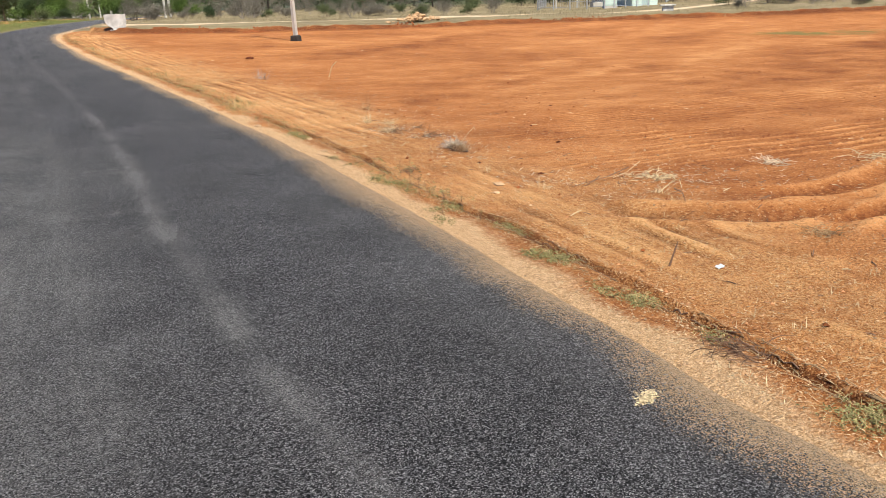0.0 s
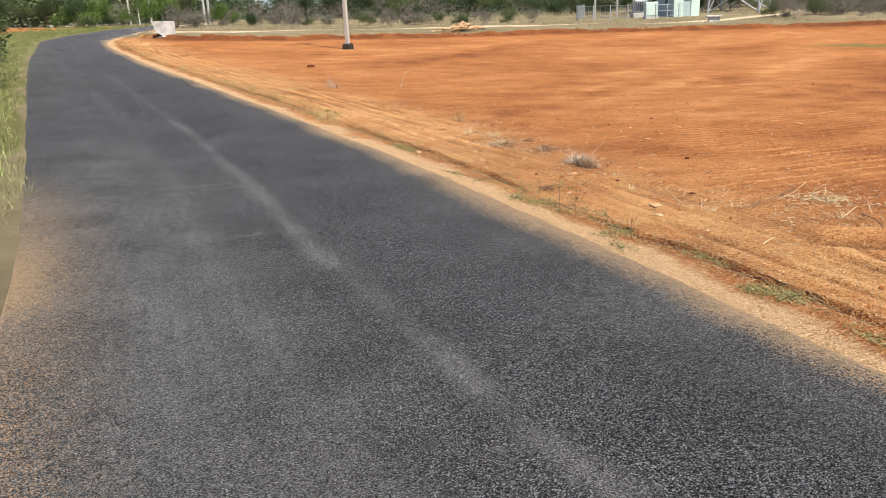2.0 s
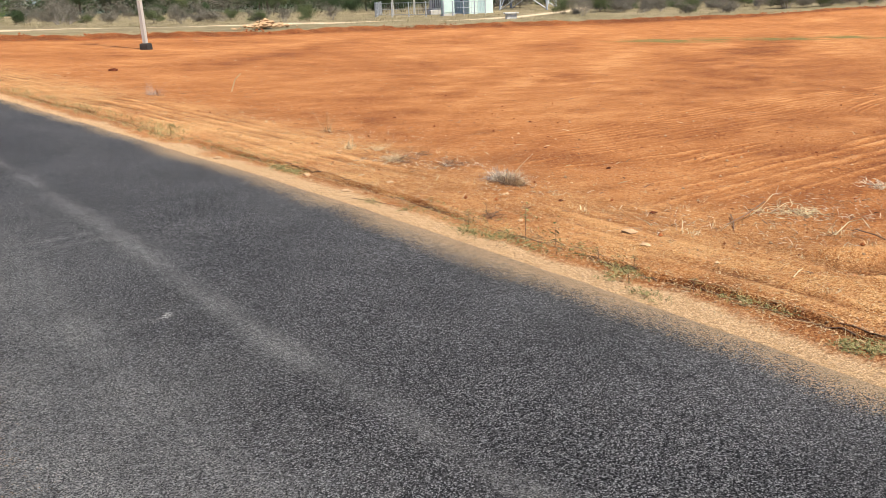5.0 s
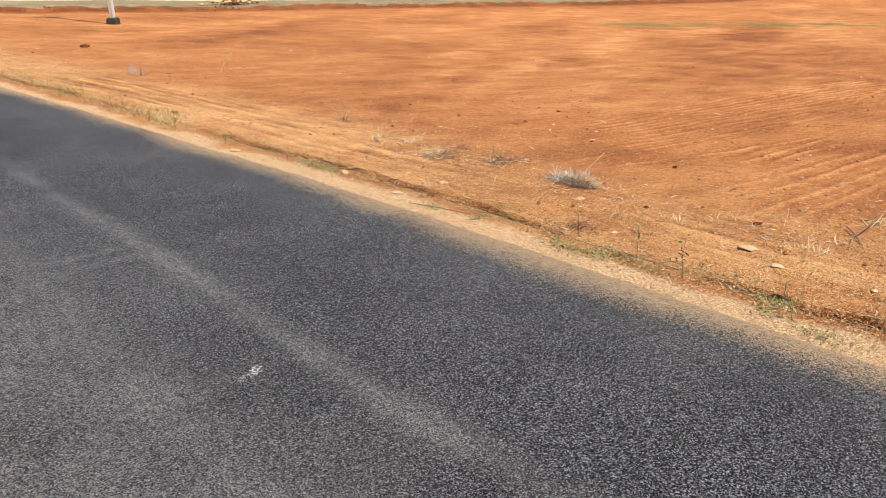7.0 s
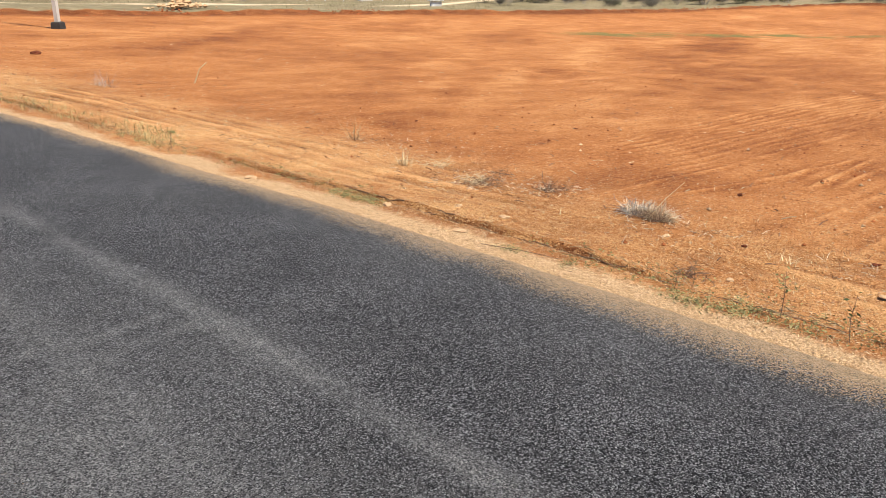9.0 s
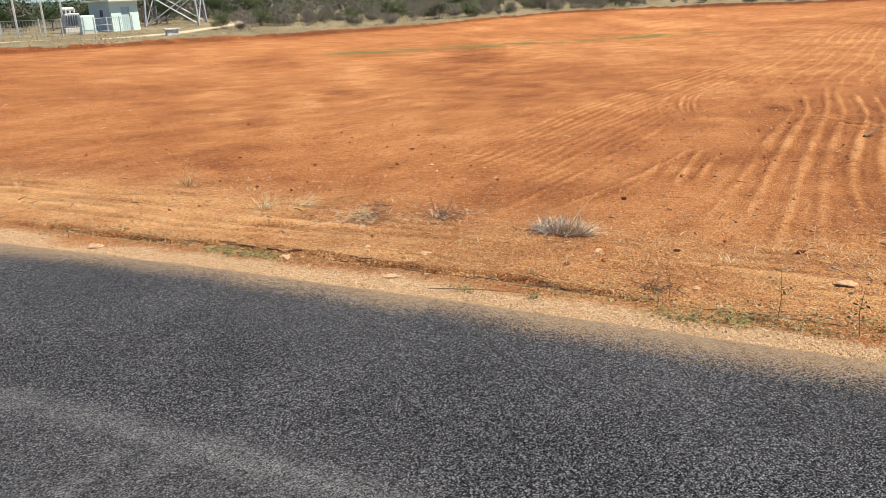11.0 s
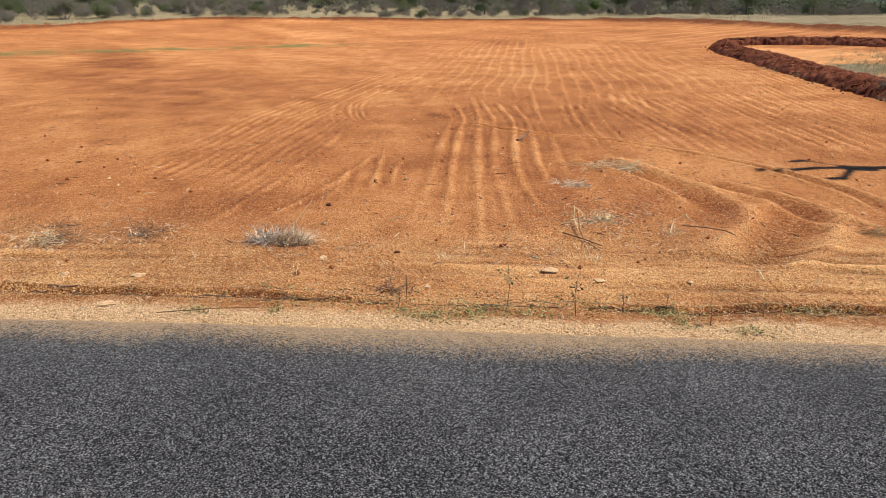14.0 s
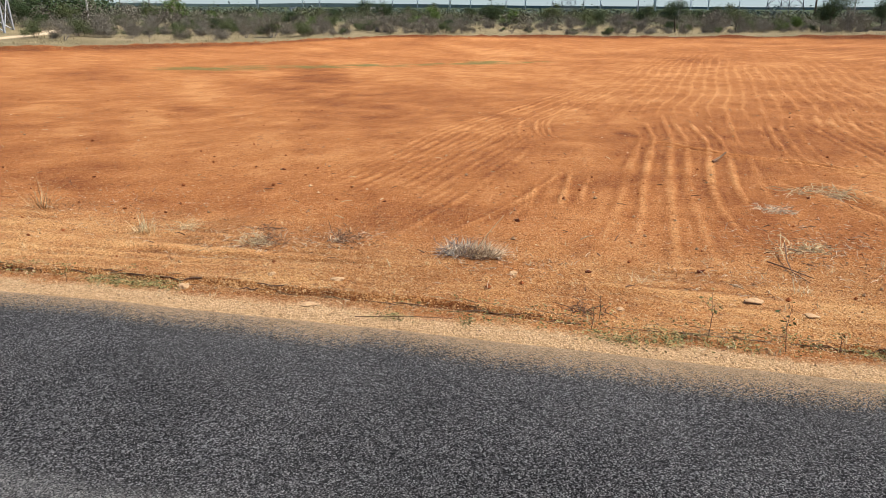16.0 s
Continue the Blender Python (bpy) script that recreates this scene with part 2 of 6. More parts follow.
    # dry scrub land
    scrub = ramp(t, calc(t, "ADD", calc(t, "MULTIPLY", mid, 0.5), calc(t, "MULTIPLY", big, 0.5)), (0.32, (0.155, 0.122, 0.070)), (0.5, (0.265, 0.210, 0.120)), (0.68, (0.39, 0.31, 0.185)))
    patchy = tex(t, "TexNoise", 0.35, ("Detail", 3.0)).outputs["Fac"]
    scrub = mix(t, ramp(t, patchy, (0.48, 0.0), (0.66, 0.3)), scrub, (0.20, 0.18, 0.085))
    edge = calc(t, "ADD", attr(t, "scrub"), calc(t, "MULTIPLY", calc(t, "SUBTRACT", mid, 0.5), 0.5))
    col = mix(t, ramp(t, edge, (0.42, 0.0), (0.58, 1.0)), col, scrub)
    green = ramp(t, fine, (0.35, (0.075, 0.085, 0.022)), (0.65, (0.27, 0.25, 0.085)))
    gf = calc(t, "ADD", attr(t, "green"), calc(t, "MULTIPLY", calc(t, "SUBTRACT", mid, 0.5), 0.7))
    gf = calc(t, "ADD", gf, calc(t, "MULTIPLY", calc(t, "SUBTRACT", fine, 0.5), 0.9))
    col = mix(t, ramp(t, gf, (0.35, 0.0), (0.85, 0.85)), col, green)
    col = mix(t, attr(t, "track"), col, ramp(t, mid, (0.3, (0.56, 0.44, 0.28)), (0.7, (0.80, 0.67, 0.46))))
    far = ramp(t, big, (0.35, (0.030, 0.050, 0.022)), (0.65, (0.085, 0.10, 0.050)))
    col = mix(t, attr(t, "far"), col, far)
    t.links.new(col, b.inputs["Base Color"])
    b.inputs["Roughness"].default_value = 0.95
    b.inputs["Specular IOR Level"].default_value = 0.12
    h = calc(t, "ADD", calc(t, "ADD", fine, calc(t, "MULTIPLY", rough, 0.8)), calc(t, "MULTIPLY", crumb.outputs["Distance"], -0.35))
    h = calc(t, "ADD", h, calc(t, "MULTIPLY", grain.outputs["Distance"], -0.15))
    bump(t, b, h, 1.0, 0.045)
    return m


def asphalt_material():
    m, t, b = material("asphalt")
    stone = tex(t, "TexVoronoi", 200.0)
    split = node(t, "SeparateColor", ("Color", stone.outputs["Color"]))
    rnd, rnd2, rnd3 = split.outputs[0], split.outputs[1], split.outputs[2]
    mid = tex(t, "TexNoise", 1.1, ("Detail", 5.0), ("Roughness", 0.6)).outputs["Fac"]
    fine = tex(t, "TexNoise", 24.0, ("Detail", 5.0), ("Roughness", 0.7)).outputs["Fac"]
    col = ramp(t, rnd, (0.0, (0.006, 0.0058, 0.0058)), (0.34, (0.031, 0.0298, 0.0296)), (0.6, (0.132, 0.1265, 0.125)), (0.84, (0.315, 0.303, 0.298)), (0.985, (0.66, 0.64, 0.62)))
    col = mix(t, 1.0, col, ramp(t, mid, (0.3, 0.80), (0.7, 1.22)), "MULTIPLY")
    clump = tex(t, "TexNoise", 110.0, ("Detail", 3.0), ("Roughness", 0.6)).outputs["Fac"]
    col = mix(t, 1.0, col, ramp(t, clump, (0.35, 0.72), (0.65, 1.25)), "MULTIPLY")
    dust = ramp(t, rnd3, (0.0, (0.03, 0.029, 0.0275)), (0.4, (0.19, 0.182, 0.172)), (0.7, (0.47, 0.450, 0.42)), (1.0, (0.86, 0.82, 0.76)))
    df = calc(t, "MULTIPLY", attr(t, "stripe"), ramp(t, fine, (0.3, 0.3), (0.62, 0.95)), clamp=True)
    col = mix(t, df, col, dust)
    sand = ramp(t, calc(t, "ADD", calc(t, "MULTIPLY", rnd3, 0.55), calc(t, "MULTIPLY", fine, 0.45)), (0.16, (0.27, 0.17, 0.10)), (0.40, (0.70, 0.45, 0.245)), (0.75, (0.94, 0.70, 0.45)))
    sf = calc(t, "ADD", attr(t, "sand"), calc(t, "MULTIPLY", calc(t, "SUBTRACT", fine, 0.5), 0.5))
    sf = calc(t, "ADD", sf, calc(t, "MULTIPLY", calc(t, "SUBTRACT", rnd2, 0.5), 0.9))
    col = mix(t, ramp(t, sf, (0.60, 0.0), (0.78, 1.0)), col, sand)
    t.links.new(col, b.inputs["Base Color"])
    b.inputs["Roughness"].default_value = 0.8
    b.inputs["Specular IOR Level"].default_value = 0.12
    h = calc(t, "ADD", calc(t, "MULTIPLY", stone.outputs["Distance"], -1.0), calc(t, "MULTIPLY", fine, 0.9))
    bump(t, b, h, 1.0, 0.034)
    return m


SOIL, ASPHALT = soil_material(), asphalt_material()
BARK = plain("bark", (0.13, 0.10, 0.075), 0.9, 0.35, 5, bumpy=0.02)
DEAD = plain("dead_twig", (0.30, 0.26, 0.225), 0.9, 0.3, 4, random_tone=0.3)
STRAW = plain("straw", (0.62, 0.49, 0.29), 0.85, 0.25, 9, random_tone=0.35)
STRAW_GREY = plain("grey_straw", (0.66, 0.54, 0.38), 0.85, 0.25, 9, random_tone=0.4)
TWIG = plain("dry_twig", (0.20, 0.12, 0.075), 0.9, 0.3, 8, random_tone=0.4)
LEAF_DARK = plain("dark_leaf", (0.050, 0.075, 0.029), 0.6, 0.3, 1.5, random_tone=0.3)
LEAF_MID = plain("olive_leaf", (0.105, 0.125, 0.052), 0.6, 0.3, 1.5, random_tone=0.3)
LEAF_FRESH = plain("fresh_leaf", (0.100, 0.155, 0.032), 0.55, 0.3, 1.5, random_tone=0.3)
LEAF_DRY = plain("grey_leaf", (0.185, 0.165, 0.128), 0.75, 0.3, 1.5, random_tone=0.25)
WEED = plain("weed_leaf", (0.235, 0.215, 0.085), 0.6, 0.3, 8, random_tone=0.45)
CLOD = plain("soil_clod", (0.42, 0.20, 0.090), 0.95, 0.35, 9, bumpy=0.01, random_tone=0.3)
BANK_SOIL = plain("turned_soil", (0.125, 0.037, 0.017), 0.95, 0.55, 5, bumpy=0.06)
PEBBLE = plain("pebble", (0.47, 0.30, 0.165), 0.85, 0.3, 30, random_tone=0.45)
EDGE_SOIL = plain("edge_soil", (0.33, 0.10, 0.035), 0.95, 0.45, 6, bumpy=0.03)
TANGLE = plain("dry_stems", (0.36, 0.24, 0.125), 0.9, 0.3, 8, random_tone=0.5)
STONE = plain("pale_stone", (0.50, 0.32, 0.175), 0.85, 0.4, 12, bumpy=0.006)
CONCRETE = plain("concrete", (0.52, 0.49, 0.43), 0.85, 0.18, 3, bumpy=0.004)
TAR = plain("tarred_concrete", (0.05, 0.045, 0.04), 0.7, 0.3, 5, bumpy=0.01)
WHITEWASH = plain("whitewash", (0.55, 0.53, 0.48), 0.85, 0.4, 3.5, bumpy=0.006)
MINT = plain("mint_paint", (0.60, 0.73, 0.65), 0.8, 0.10, 1.2)
# blue-grey: shade of the shed's side wall put into colour; also the door
SHADED_SIDE_AND_DOOR = plain("shaded_side_and_door_paint", (0.42, 0.54, 0.52), 0.8, 0.10, 1.2)
STEEL = plain("galvanised_steel", (0.55, 0.56, 0.56), 0.5, 0.15, 6, metal=0.5)
DARK_STEEL = plain("dark_steel", (0.16, 0.17, 0.18), 0.6, 0.2, 6, metal=0.4)
GREY_STEEL = plain("weathered_steel", (0.38, 0.39, 0.40), 0.6, 0.2, 6, metal=0.3)
WHITE_STEEL = plain("white_steel", (0.80, 0.81, 0.82), 0.5, 0.05, 0.05)
CHALK = plain("chalky_spot", (0.44, 0.43, 0.41), 0.9, 0.15, 40)
PAPER = plain("crumpled_paper", (0.50, 0.53, 0.58), 0.7, 0.12, 30)
BRUSH = plain("brush", (0.155, 0.138, 0.108), 0.95, 0.3, 0.4, random_tone=0.25)
OLIVE = plain("olive_brush", (0.10, 0.11, 0.058), 0.95, 0.3, 0.4, random_tone=0.3)
# far woods and ridge: bluish haze of distance mixed into the base colours
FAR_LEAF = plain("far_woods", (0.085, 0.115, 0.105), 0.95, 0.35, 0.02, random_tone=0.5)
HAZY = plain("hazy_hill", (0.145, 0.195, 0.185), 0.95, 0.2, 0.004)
RED_TIN = plain("painted_roof", (0.62, 0.60, 0.55), 0.7, 0.2, 0.5)


# ---- mesh helpers ----
class Shape:
    """Vertices and faces gathered for one mesh."""

    def __init__(self):
        self.v, self.f = [], []

    def face(self, pts):
        n = len(self.v)
        self.v += [tuple(p) for p in pts]
        self.f.append(tuple(range(n, n + len(pts))))

    def tube(self, pts, radii, sides=5, caps=True):
        n = len(self.v)
        pts = [Vector(p) for p in pts]
        for k, p in enumerate(pts):
            d = (pts[min(k + 1, len(pts) - 1)] - pts[max(k - 1, 0)]).normalized()
            a = d.orthogonal().normalized()
            if abs(d.z) > 0.5:
                a = (Vector((1, 0, 0)) - d * d.x).normalized()
            c = d.cross(a)
            for s in range(sides):
                w = 2 * math.pi * s / sides
                self.v.append(tuple(p + radii[k] * (math.cos(w) * a + math.sin(w) * c)))
        for k in range(len(pts) - 1):
            for s in range(sides):
                q = (s + 1) % sides
                self.f.append((n + k * sides + s, n + k * sides + q, n + (k + 1) * sides + q, n + (k + 1) * sides + s))
        if caps:
            self.f.append(tuple(range(n + sides - 1, n - 1, -1)))
            self.f.append(tuple(range(n + (len(pts) - 1) * sides, n + len(pts) * sides)))
        return self

    def box(self, x0, x1, y0, y1, z0, z1, taper=0.0, bevel=0.0):
        """A block, narrower at its top by taper, its edges cut by bevel."""
        e = bevel
        rings = []
        steps = [(z0, e), (z0 + e, 0), (z1 - e, 0), (z1, e)] if e else [(z0, 0), (z1, 0)]
        for z, inset in steps:
            k = inset + taper * (z - z0) / (z1 - z0)
            a, b, c, d = x0 + k, x1 - k, y0 + k, y1 - k
            rings.append([(a, c, z), (b, c, z), (b, d, z), (a, d, z)])
        n = len(self.v)
        for r in rings:
            self.v += r
        for k in range(len(rings) - 1):
            for s in range(4):
                q = (s + 1) % 4
                self.f.append((n + 4 * k + s, n + 4 * k + q, n + 4 * k + 4 + q, n + 4 * k + 4 + s))
        self.f.append((n + 3, n + 2, n + 1, n))
        m = n + 4 * (len(rings) - 1)
        self.f.append((m, m + 1, m + 2, m + 3))
        return self

    def pebble(self, c, r, rng, squash=0.6):
        """An uneven eight-sided stone."""
        n = len(self.v)
        for d in ((1, 0, 0), (0, 1, 0), (-1, 0, 0), (0, -1, 0), (0, 0, 1), (0, 0, -1)):
            k = r * rng.uniform(0.65, 1.2)
            self.v.append((c[0] + d[0] * k, c[1] + d[1] * k, c[2] + d[2] * k * squash))
        for a, b in ((0, 1), (1, 2), (2, 3), (3, 0)):
            self.f += [(n + a, n + b, n + 4), (n + b, n + a, n + 5)]

    def mesh(self, name, mat, smooth_faces=False):
        me = bpy.data.meshes.new(name)
        me.from_pydata(self.v, [], self.f)
        me.materials.append(mat)
        if smooth_faces:
            me.polygons.foreach_set("use_smooth", [True] * len(me.polygons))
        me.update()
        return me


def part(name, shape, mat, parent, label="", smooth_faces=False):
    ob = new(name, shape.mesh(name, mat, smooth_faces))
    ob.parent = parent
    if label:
        tagged(ob, label)
    return ob


def thing(name, label, category, group="", at=None):
    ob = new(name)
    tagged(ob, label, category, group)
    if at is not None:
        ob.matrix_basis = at
    return ob


def one(name, shape, mat, label, category, group="", kind="", smooth_faces=False):
    return tagged(new(name, shape.mesh(name, mat, smooth_faces)), label, category, group, kind)


def on_ground(x, y, rz=0.0, size=1.0, sink=0.0):
    return pose(x, y, height(x, y) - sink, 0, 0, rz) @ Matrix.Diagonal((size, size, size, 1))


# ---- ground ----
def steps(*spans):
    """Coordinates with a spacing of their own in each span."""
    out = [spans[0][0]]
    for a, b, d in spans:
        n = max(1, int(round((b - a) / d)))
        out += [a + (b - a) * k / n for k in range(1, n + 1)]
    return np.array(out)


def spread(a, b, first, grow):
    """Coordinates from a to b whose spacing grows."""
    out, d = [a], first
    while abs(out[-1] - a) < abs(b - a):
        out.append(out[-1] + math.copysign(d, b - a))
        d *= grow
    out[-1] = b
    return np.array(out)


def sheet(name, xs, ys, fn, mat):
    """A grid over xs and ys (or a warped one), with heights and attributes from fn(x, y)."""
    x, y = np.meshgrid(xs, ys)
    x, y, z, marks = fn(x, y)
    co = np.stack([x, y, z], -1).reshape(-1, 3)
    ny, nx = x.shape
    i = np.arange(nx * ny).reshape(ny, nx)
    quads = np.stack([i[:-1, :-1], i[:-1, 1:], i[1:, 1:], i[1:, :-1]], -1).reshape(-1, 4)
    me = bpy.data.meshes.new(name)
    me.vertices.add(len(co))
    me.vertices.foreach_set("co", co.astype(np.float32).ravel())
    me.loops.add(quads.size)
    me.loops.foreach_set("vertex_index", quads.astype(np.int32).ravel())
    me.polygons.add(len(quads))
    me.polygons.foreach_set("loop_start", np.arange(0, quads.size, 4, dtype=np.int32))
    me.polygons.foreach_set("use_smooth", np.ones(len(quads), bool))
    for key, values in marks.items():
        a = me.attributes.new(key, "FLOAT", "POINT")
        a.data.foreach_set("value", np.broadcast_to(values, x.shape).astype(np.float32).ravel())
    me.materials.append(mat)
    me.update()
    me.validate()
    return new(name, me)


# harrow lines that fan out over the field, and the ruts of the vehicle that turned there
HARROW = [
    [(15.4, 5.27), (13.6, 5.38), (12.2, 5.62), (9.8, 6.07), (7.8, 6.4), (6.4, 6.68), (5.8, 6.84)],
    [(16.2, 4.94), (13.5, 5.17), (11.9, 5.47), (9.2, 5.95), (7.1, 6.28), (6.0, 6.5)],
    [(17.7, 4.35), (14.3, 4.78), (13, 4.98), (9.85, 5.55), (7.7, 5.9), (6.2, 6.14), (5.2, 6.3)],
    [(17.0, 4.27), (15.9, 4.42), (13.35, 4.68), (9.84, 5.33), (8.2, 5.6), (6.9, 5.78), (5.5, 5.97)],
    [(16.2, 4.1), (13.1, 4.41), (9.9, 5.05), (8.3, 5.34), (7.1, 5.48), (6.3, 5.5)],
    [(15.9, 3.85), (13.3, 4.14), (11.1, 4.53), (9.4, 4.88), (7.5, 5.18)],
    [(17.8, 2.99), (13.9, 3.76), (11.6, 4.16), (9.1, 4.65), (8.0, 4.82)],
    [(20.4, 5.34), (18.5, 6.21), (16.5, 6.95), (15.1, 7.08), (13.9, 7.07), (12.9, 6.91)],
    [(19.4, 5.44), (17.3, 6.53), (15.8, 6.82), (14.5, 6.87), (13.4, 6.8), (12.85, 6.51)],
    [(20.0, 5.39), (17.9, 6.37), (16.15, 6.89), (14.8, 6.97), (13.65, 6.94), (12.9, 6.7)],
    [(17.7, 6.92), (15.8, 7.33), (14.2, 7.43), (12.5, 7.3)],
    [(10.1, 6.72), (8.6, 6.88), (7.3, 7.03)], [(9.8, 6.4), (8.9, 6.64), (7.5, 6.8)], [(9.3, 7.17), (7.9, 7.28), (6.6, 7.55)],
    [(10.0, 6.81), (8.2, 7.29), (7.1, 7.64), (6.1, 8.07)],
]


def between(a, b, n, shift=0.0):
    """n lines spread evenly from one line to another."""
    out = []
    for k in range(n):
        f = (k + 0.5 + shift * math.sin(5.1 * k)) / n
        cut = 0.1 * (k * 7 % 4)
        out.append([(p[0] * (1 - f) + q[0] * f + cut, p[1] * (1 - f) + q[1] * f - 0.24 * cut) for p, q in zip(a, b)])
    return out


# the fan that sweeps in from the road's side, the rows beside it and those that run on into the distance
HARROW += between([(8.4, 9.75), (10.6, 9.35), (13.4, 8.93), (15.9, 8.42), (18.6, 7.5)], [(6.0, 8.3), (7.65, 7.9), (9.0, 7.66), (10.7, 7.33), (12.9, 7.09)], 13, 0.2)
HARROW += between([(17.8, 2.0), (15.6, 2.6), (13.9, 3.15)], [(17.6, 0.5), (15.6, 1.05), (13.9, 1.6)], 7, 0.25)
HARROW += between([(16.0, 2.1), (11.2, 2.75), (8.9, 3.1)], [(17.1, -1.74), (12.2, -0.59), (8.6, 0.2)], 15, 0.3)
HARROW += between([(16.0, 2.9), (13.0, 3.6), (9.6, 4.2)], [(15.5, 2.2), (12.6, 2.9), (9.4, 3.5)], 4, 0.2)
HARROW += between([(24.0, 6.2), (19.5, 7.4), (15.5, 8.4)], [(24.0, 4.6), (20.6, 5.5), (17.4, 6.3)], 6, 0.2)
HARROW += between([(17.1, -1.9), (13.5, -0.9), (9.8, -0.1)], [(22.9, -5.0), (17.8, -3.6), (13.6, -2.4)], 11, 0.3)
RUTS = [
    ([(9.6, 4.25), (8.6, 4.02), (7.87, 3.9), (7.27, 3.83), (6.58, 3.92), (6.04, 4.2)], 0.15, 0.035),
    ([(6.6, 3.0), (6.35, 3.24), (5.71, 3.64), (5.0, 4.31), (4.68, 4.76)], 0.20, 0.035),
    ([(13.2, 5.4), (11.75, 4.57), (11.05, 3.83), (10.43, 3.37), (9.53, 2.83), (8.76, 2.51), (7.15, 2.3), (5.9, 2.45)], 0.07, 0.028),
    ([(7.9, 3.55), (7.19, 3.27), (6.49, 3.15), (5.9, 3.15), (5.37, 3.01)], 0.12, 0.03),
]
# damp, darker bands and dry, paler ones: x, y, half lengths along both, turn, tone
BANDS = [
    (28.3, 14.6, 7, 1.1, -0.25, -0.75), (18.3, 11.3, 5, 1.2, -0.25, -0.75), (27.5, 22.2, 7, 1.1, -0.5, -0.6), (16.2, 26.3, 6, 1.0, -0.6, -0.55),
    (15.2, 16.6, 3.5, 0.6, -0.5, 0.6), (13.8, 14.0, 2.6, 0.45, -0.45, 0.55), (11.4, 13.7, 2.2, 0.5, -0.45, -0.5), (9.4, 13.1, 1.8, 0.4, -0.45, 0.5),
    (8.0, 12.1, 1.6, 0.45, -0.4, -0.45), (16.4, 14.3, 2.4, 0.5, -0.4, -0.55), (21, 15.8, 4.5, 0.6, -0.4, 0.5), (32.7, 25, 9, 1.2, -0.6, 0.45), (12, 10.4, 2.6, 0.6, -0.3, -0.4),
    (11, 6.5, 2.5, 0.8, -0.2, 0.35), (30, 34, 12, 1.0, -0.5, -0.5), (12.8, 2.0, 2.2, 0.4, -0.15, -0.4),
    (36, 14, 9, 1.1, -0.3, 0.3), (45, 8, 14, 3, 0.0, 0.3), (14, 0.5, 5, 1.5, -0.3, 0.25), (14.9, 5.65, 1.2, 0.22, -0.05, -0.9), (6.2, 4.6, 1.4, 0.7, 0.2, -0.2),
]


def ground_fn(x, y):
    z = land(x, y)
    s = x - road_edge(y)  # metres to the right of the road's edge
    r = np.hypot(x, y - 5)
    near = (r < 80) & (x > -8)
    field = inside(x, y, FIELD) & (s > -0.4)
    on_field = field & (s > 0.9)
    rough = 0.02 * vnoise(x, y, 0.9, 1) + 0.011 * vnoise(x, y, 0.27, 2) + 0.005 * vnoise(x, y, 0.11, 3)
    z = z + np.where(near & (s > 0.25), rough * 0.7 * smooth(0.2, 0.9, s), 0)
    z = z + np.where(~field & (r > 40) & (s > 0), 0.12 * vnoise(x, y, 5, 4), 0)
    tone = 0.2 * vnoise(x * 0.45 + y * 0.2, y - x * 0.35, 2.2, 5) + 0.11 * vnoise(x, y, 0.8, 6) + 0.16 * vnoise(x * 0.5, y + 0.2 * x, 0.3, 55)
    warp = 0.4 * vnoise(x, y, 1.3, 51) + 0.3 * vnoise(x, y, 0.4, 52)
    warp2 = 0.5 * vnoise(x, y, 0.9, 53) + 0.35 * vnoise(x, y, 0.35, 54)
    for bx, by, la, lb, turn, k in BANDS:
        c, d = math.cos(turn), math.sin(turn)
        u, v = ((x - bx) * c - (y - by) * d) / la + warp, ((x - bx) * d + (y - by) * c) / lb + warp2
        tone = tone + 0.58 * k * np.exp(-(u * u + v * v) ** 1.5) * (0.75 + 0.5 * vnoise(x, y, 0.7, 7))
    box = (x > 4) & (x < 24) & (y > -4.5) & (y < 14)
    xb, yb = x[box], y[box]
    wob = 0.03 * vnoise(xb, yb, 0.8, 8)
    add, lift = np.zeros(xb.shape), np.zeros(xb.shape)
    for i, pts in enumerate(HARROW):
        d, run, total = along_line(xb, yb, curve(pts, 4))
        d = d + wob
        strong = (0.85 if i < 15 else 0.5 if i < 28 else 0.75) * (0.6 + 0.05 * (i * 37 % 10)) * np.clip(1.0 + 0.45 * vnoise(xb, yb, 0.5, 9) + 0.4 * vnoise(xb, yb, 0.13, 56), 0, 1.5)
        lug = 0.85 + 0.3 * np.sin(run * 2 * math.pi / 0.16)
        ends = smooth(0, 0.8, run) * (1 - smooth(-1.0, 0, run - total))
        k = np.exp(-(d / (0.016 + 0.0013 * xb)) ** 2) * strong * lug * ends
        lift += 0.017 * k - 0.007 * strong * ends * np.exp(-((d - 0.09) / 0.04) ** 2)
        # pale crest and dark flanks put the ridge's light and shade into tone
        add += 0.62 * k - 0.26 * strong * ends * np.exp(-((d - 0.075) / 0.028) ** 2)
    for pts, w, deep in RUTS:
        d, run, total = along_line(xb, yb, curve(pts, 5))
        d = d + wob
        ends = smooth(0, 0.5, run) * (1 - smooth(-0.6, 0, run - total))
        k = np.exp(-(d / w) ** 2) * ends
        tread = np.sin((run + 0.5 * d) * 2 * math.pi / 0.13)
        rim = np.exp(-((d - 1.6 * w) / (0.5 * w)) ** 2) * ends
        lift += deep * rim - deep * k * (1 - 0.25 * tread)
        # shade in the rut and light on its rims and tread, put into tone
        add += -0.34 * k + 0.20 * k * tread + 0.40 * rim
    z[box] += lift
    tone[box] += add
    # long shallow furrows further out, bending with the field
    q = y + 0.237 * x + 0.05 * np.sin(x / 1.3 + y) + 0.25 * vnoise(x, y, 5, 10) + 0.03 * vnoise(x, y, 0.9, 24)
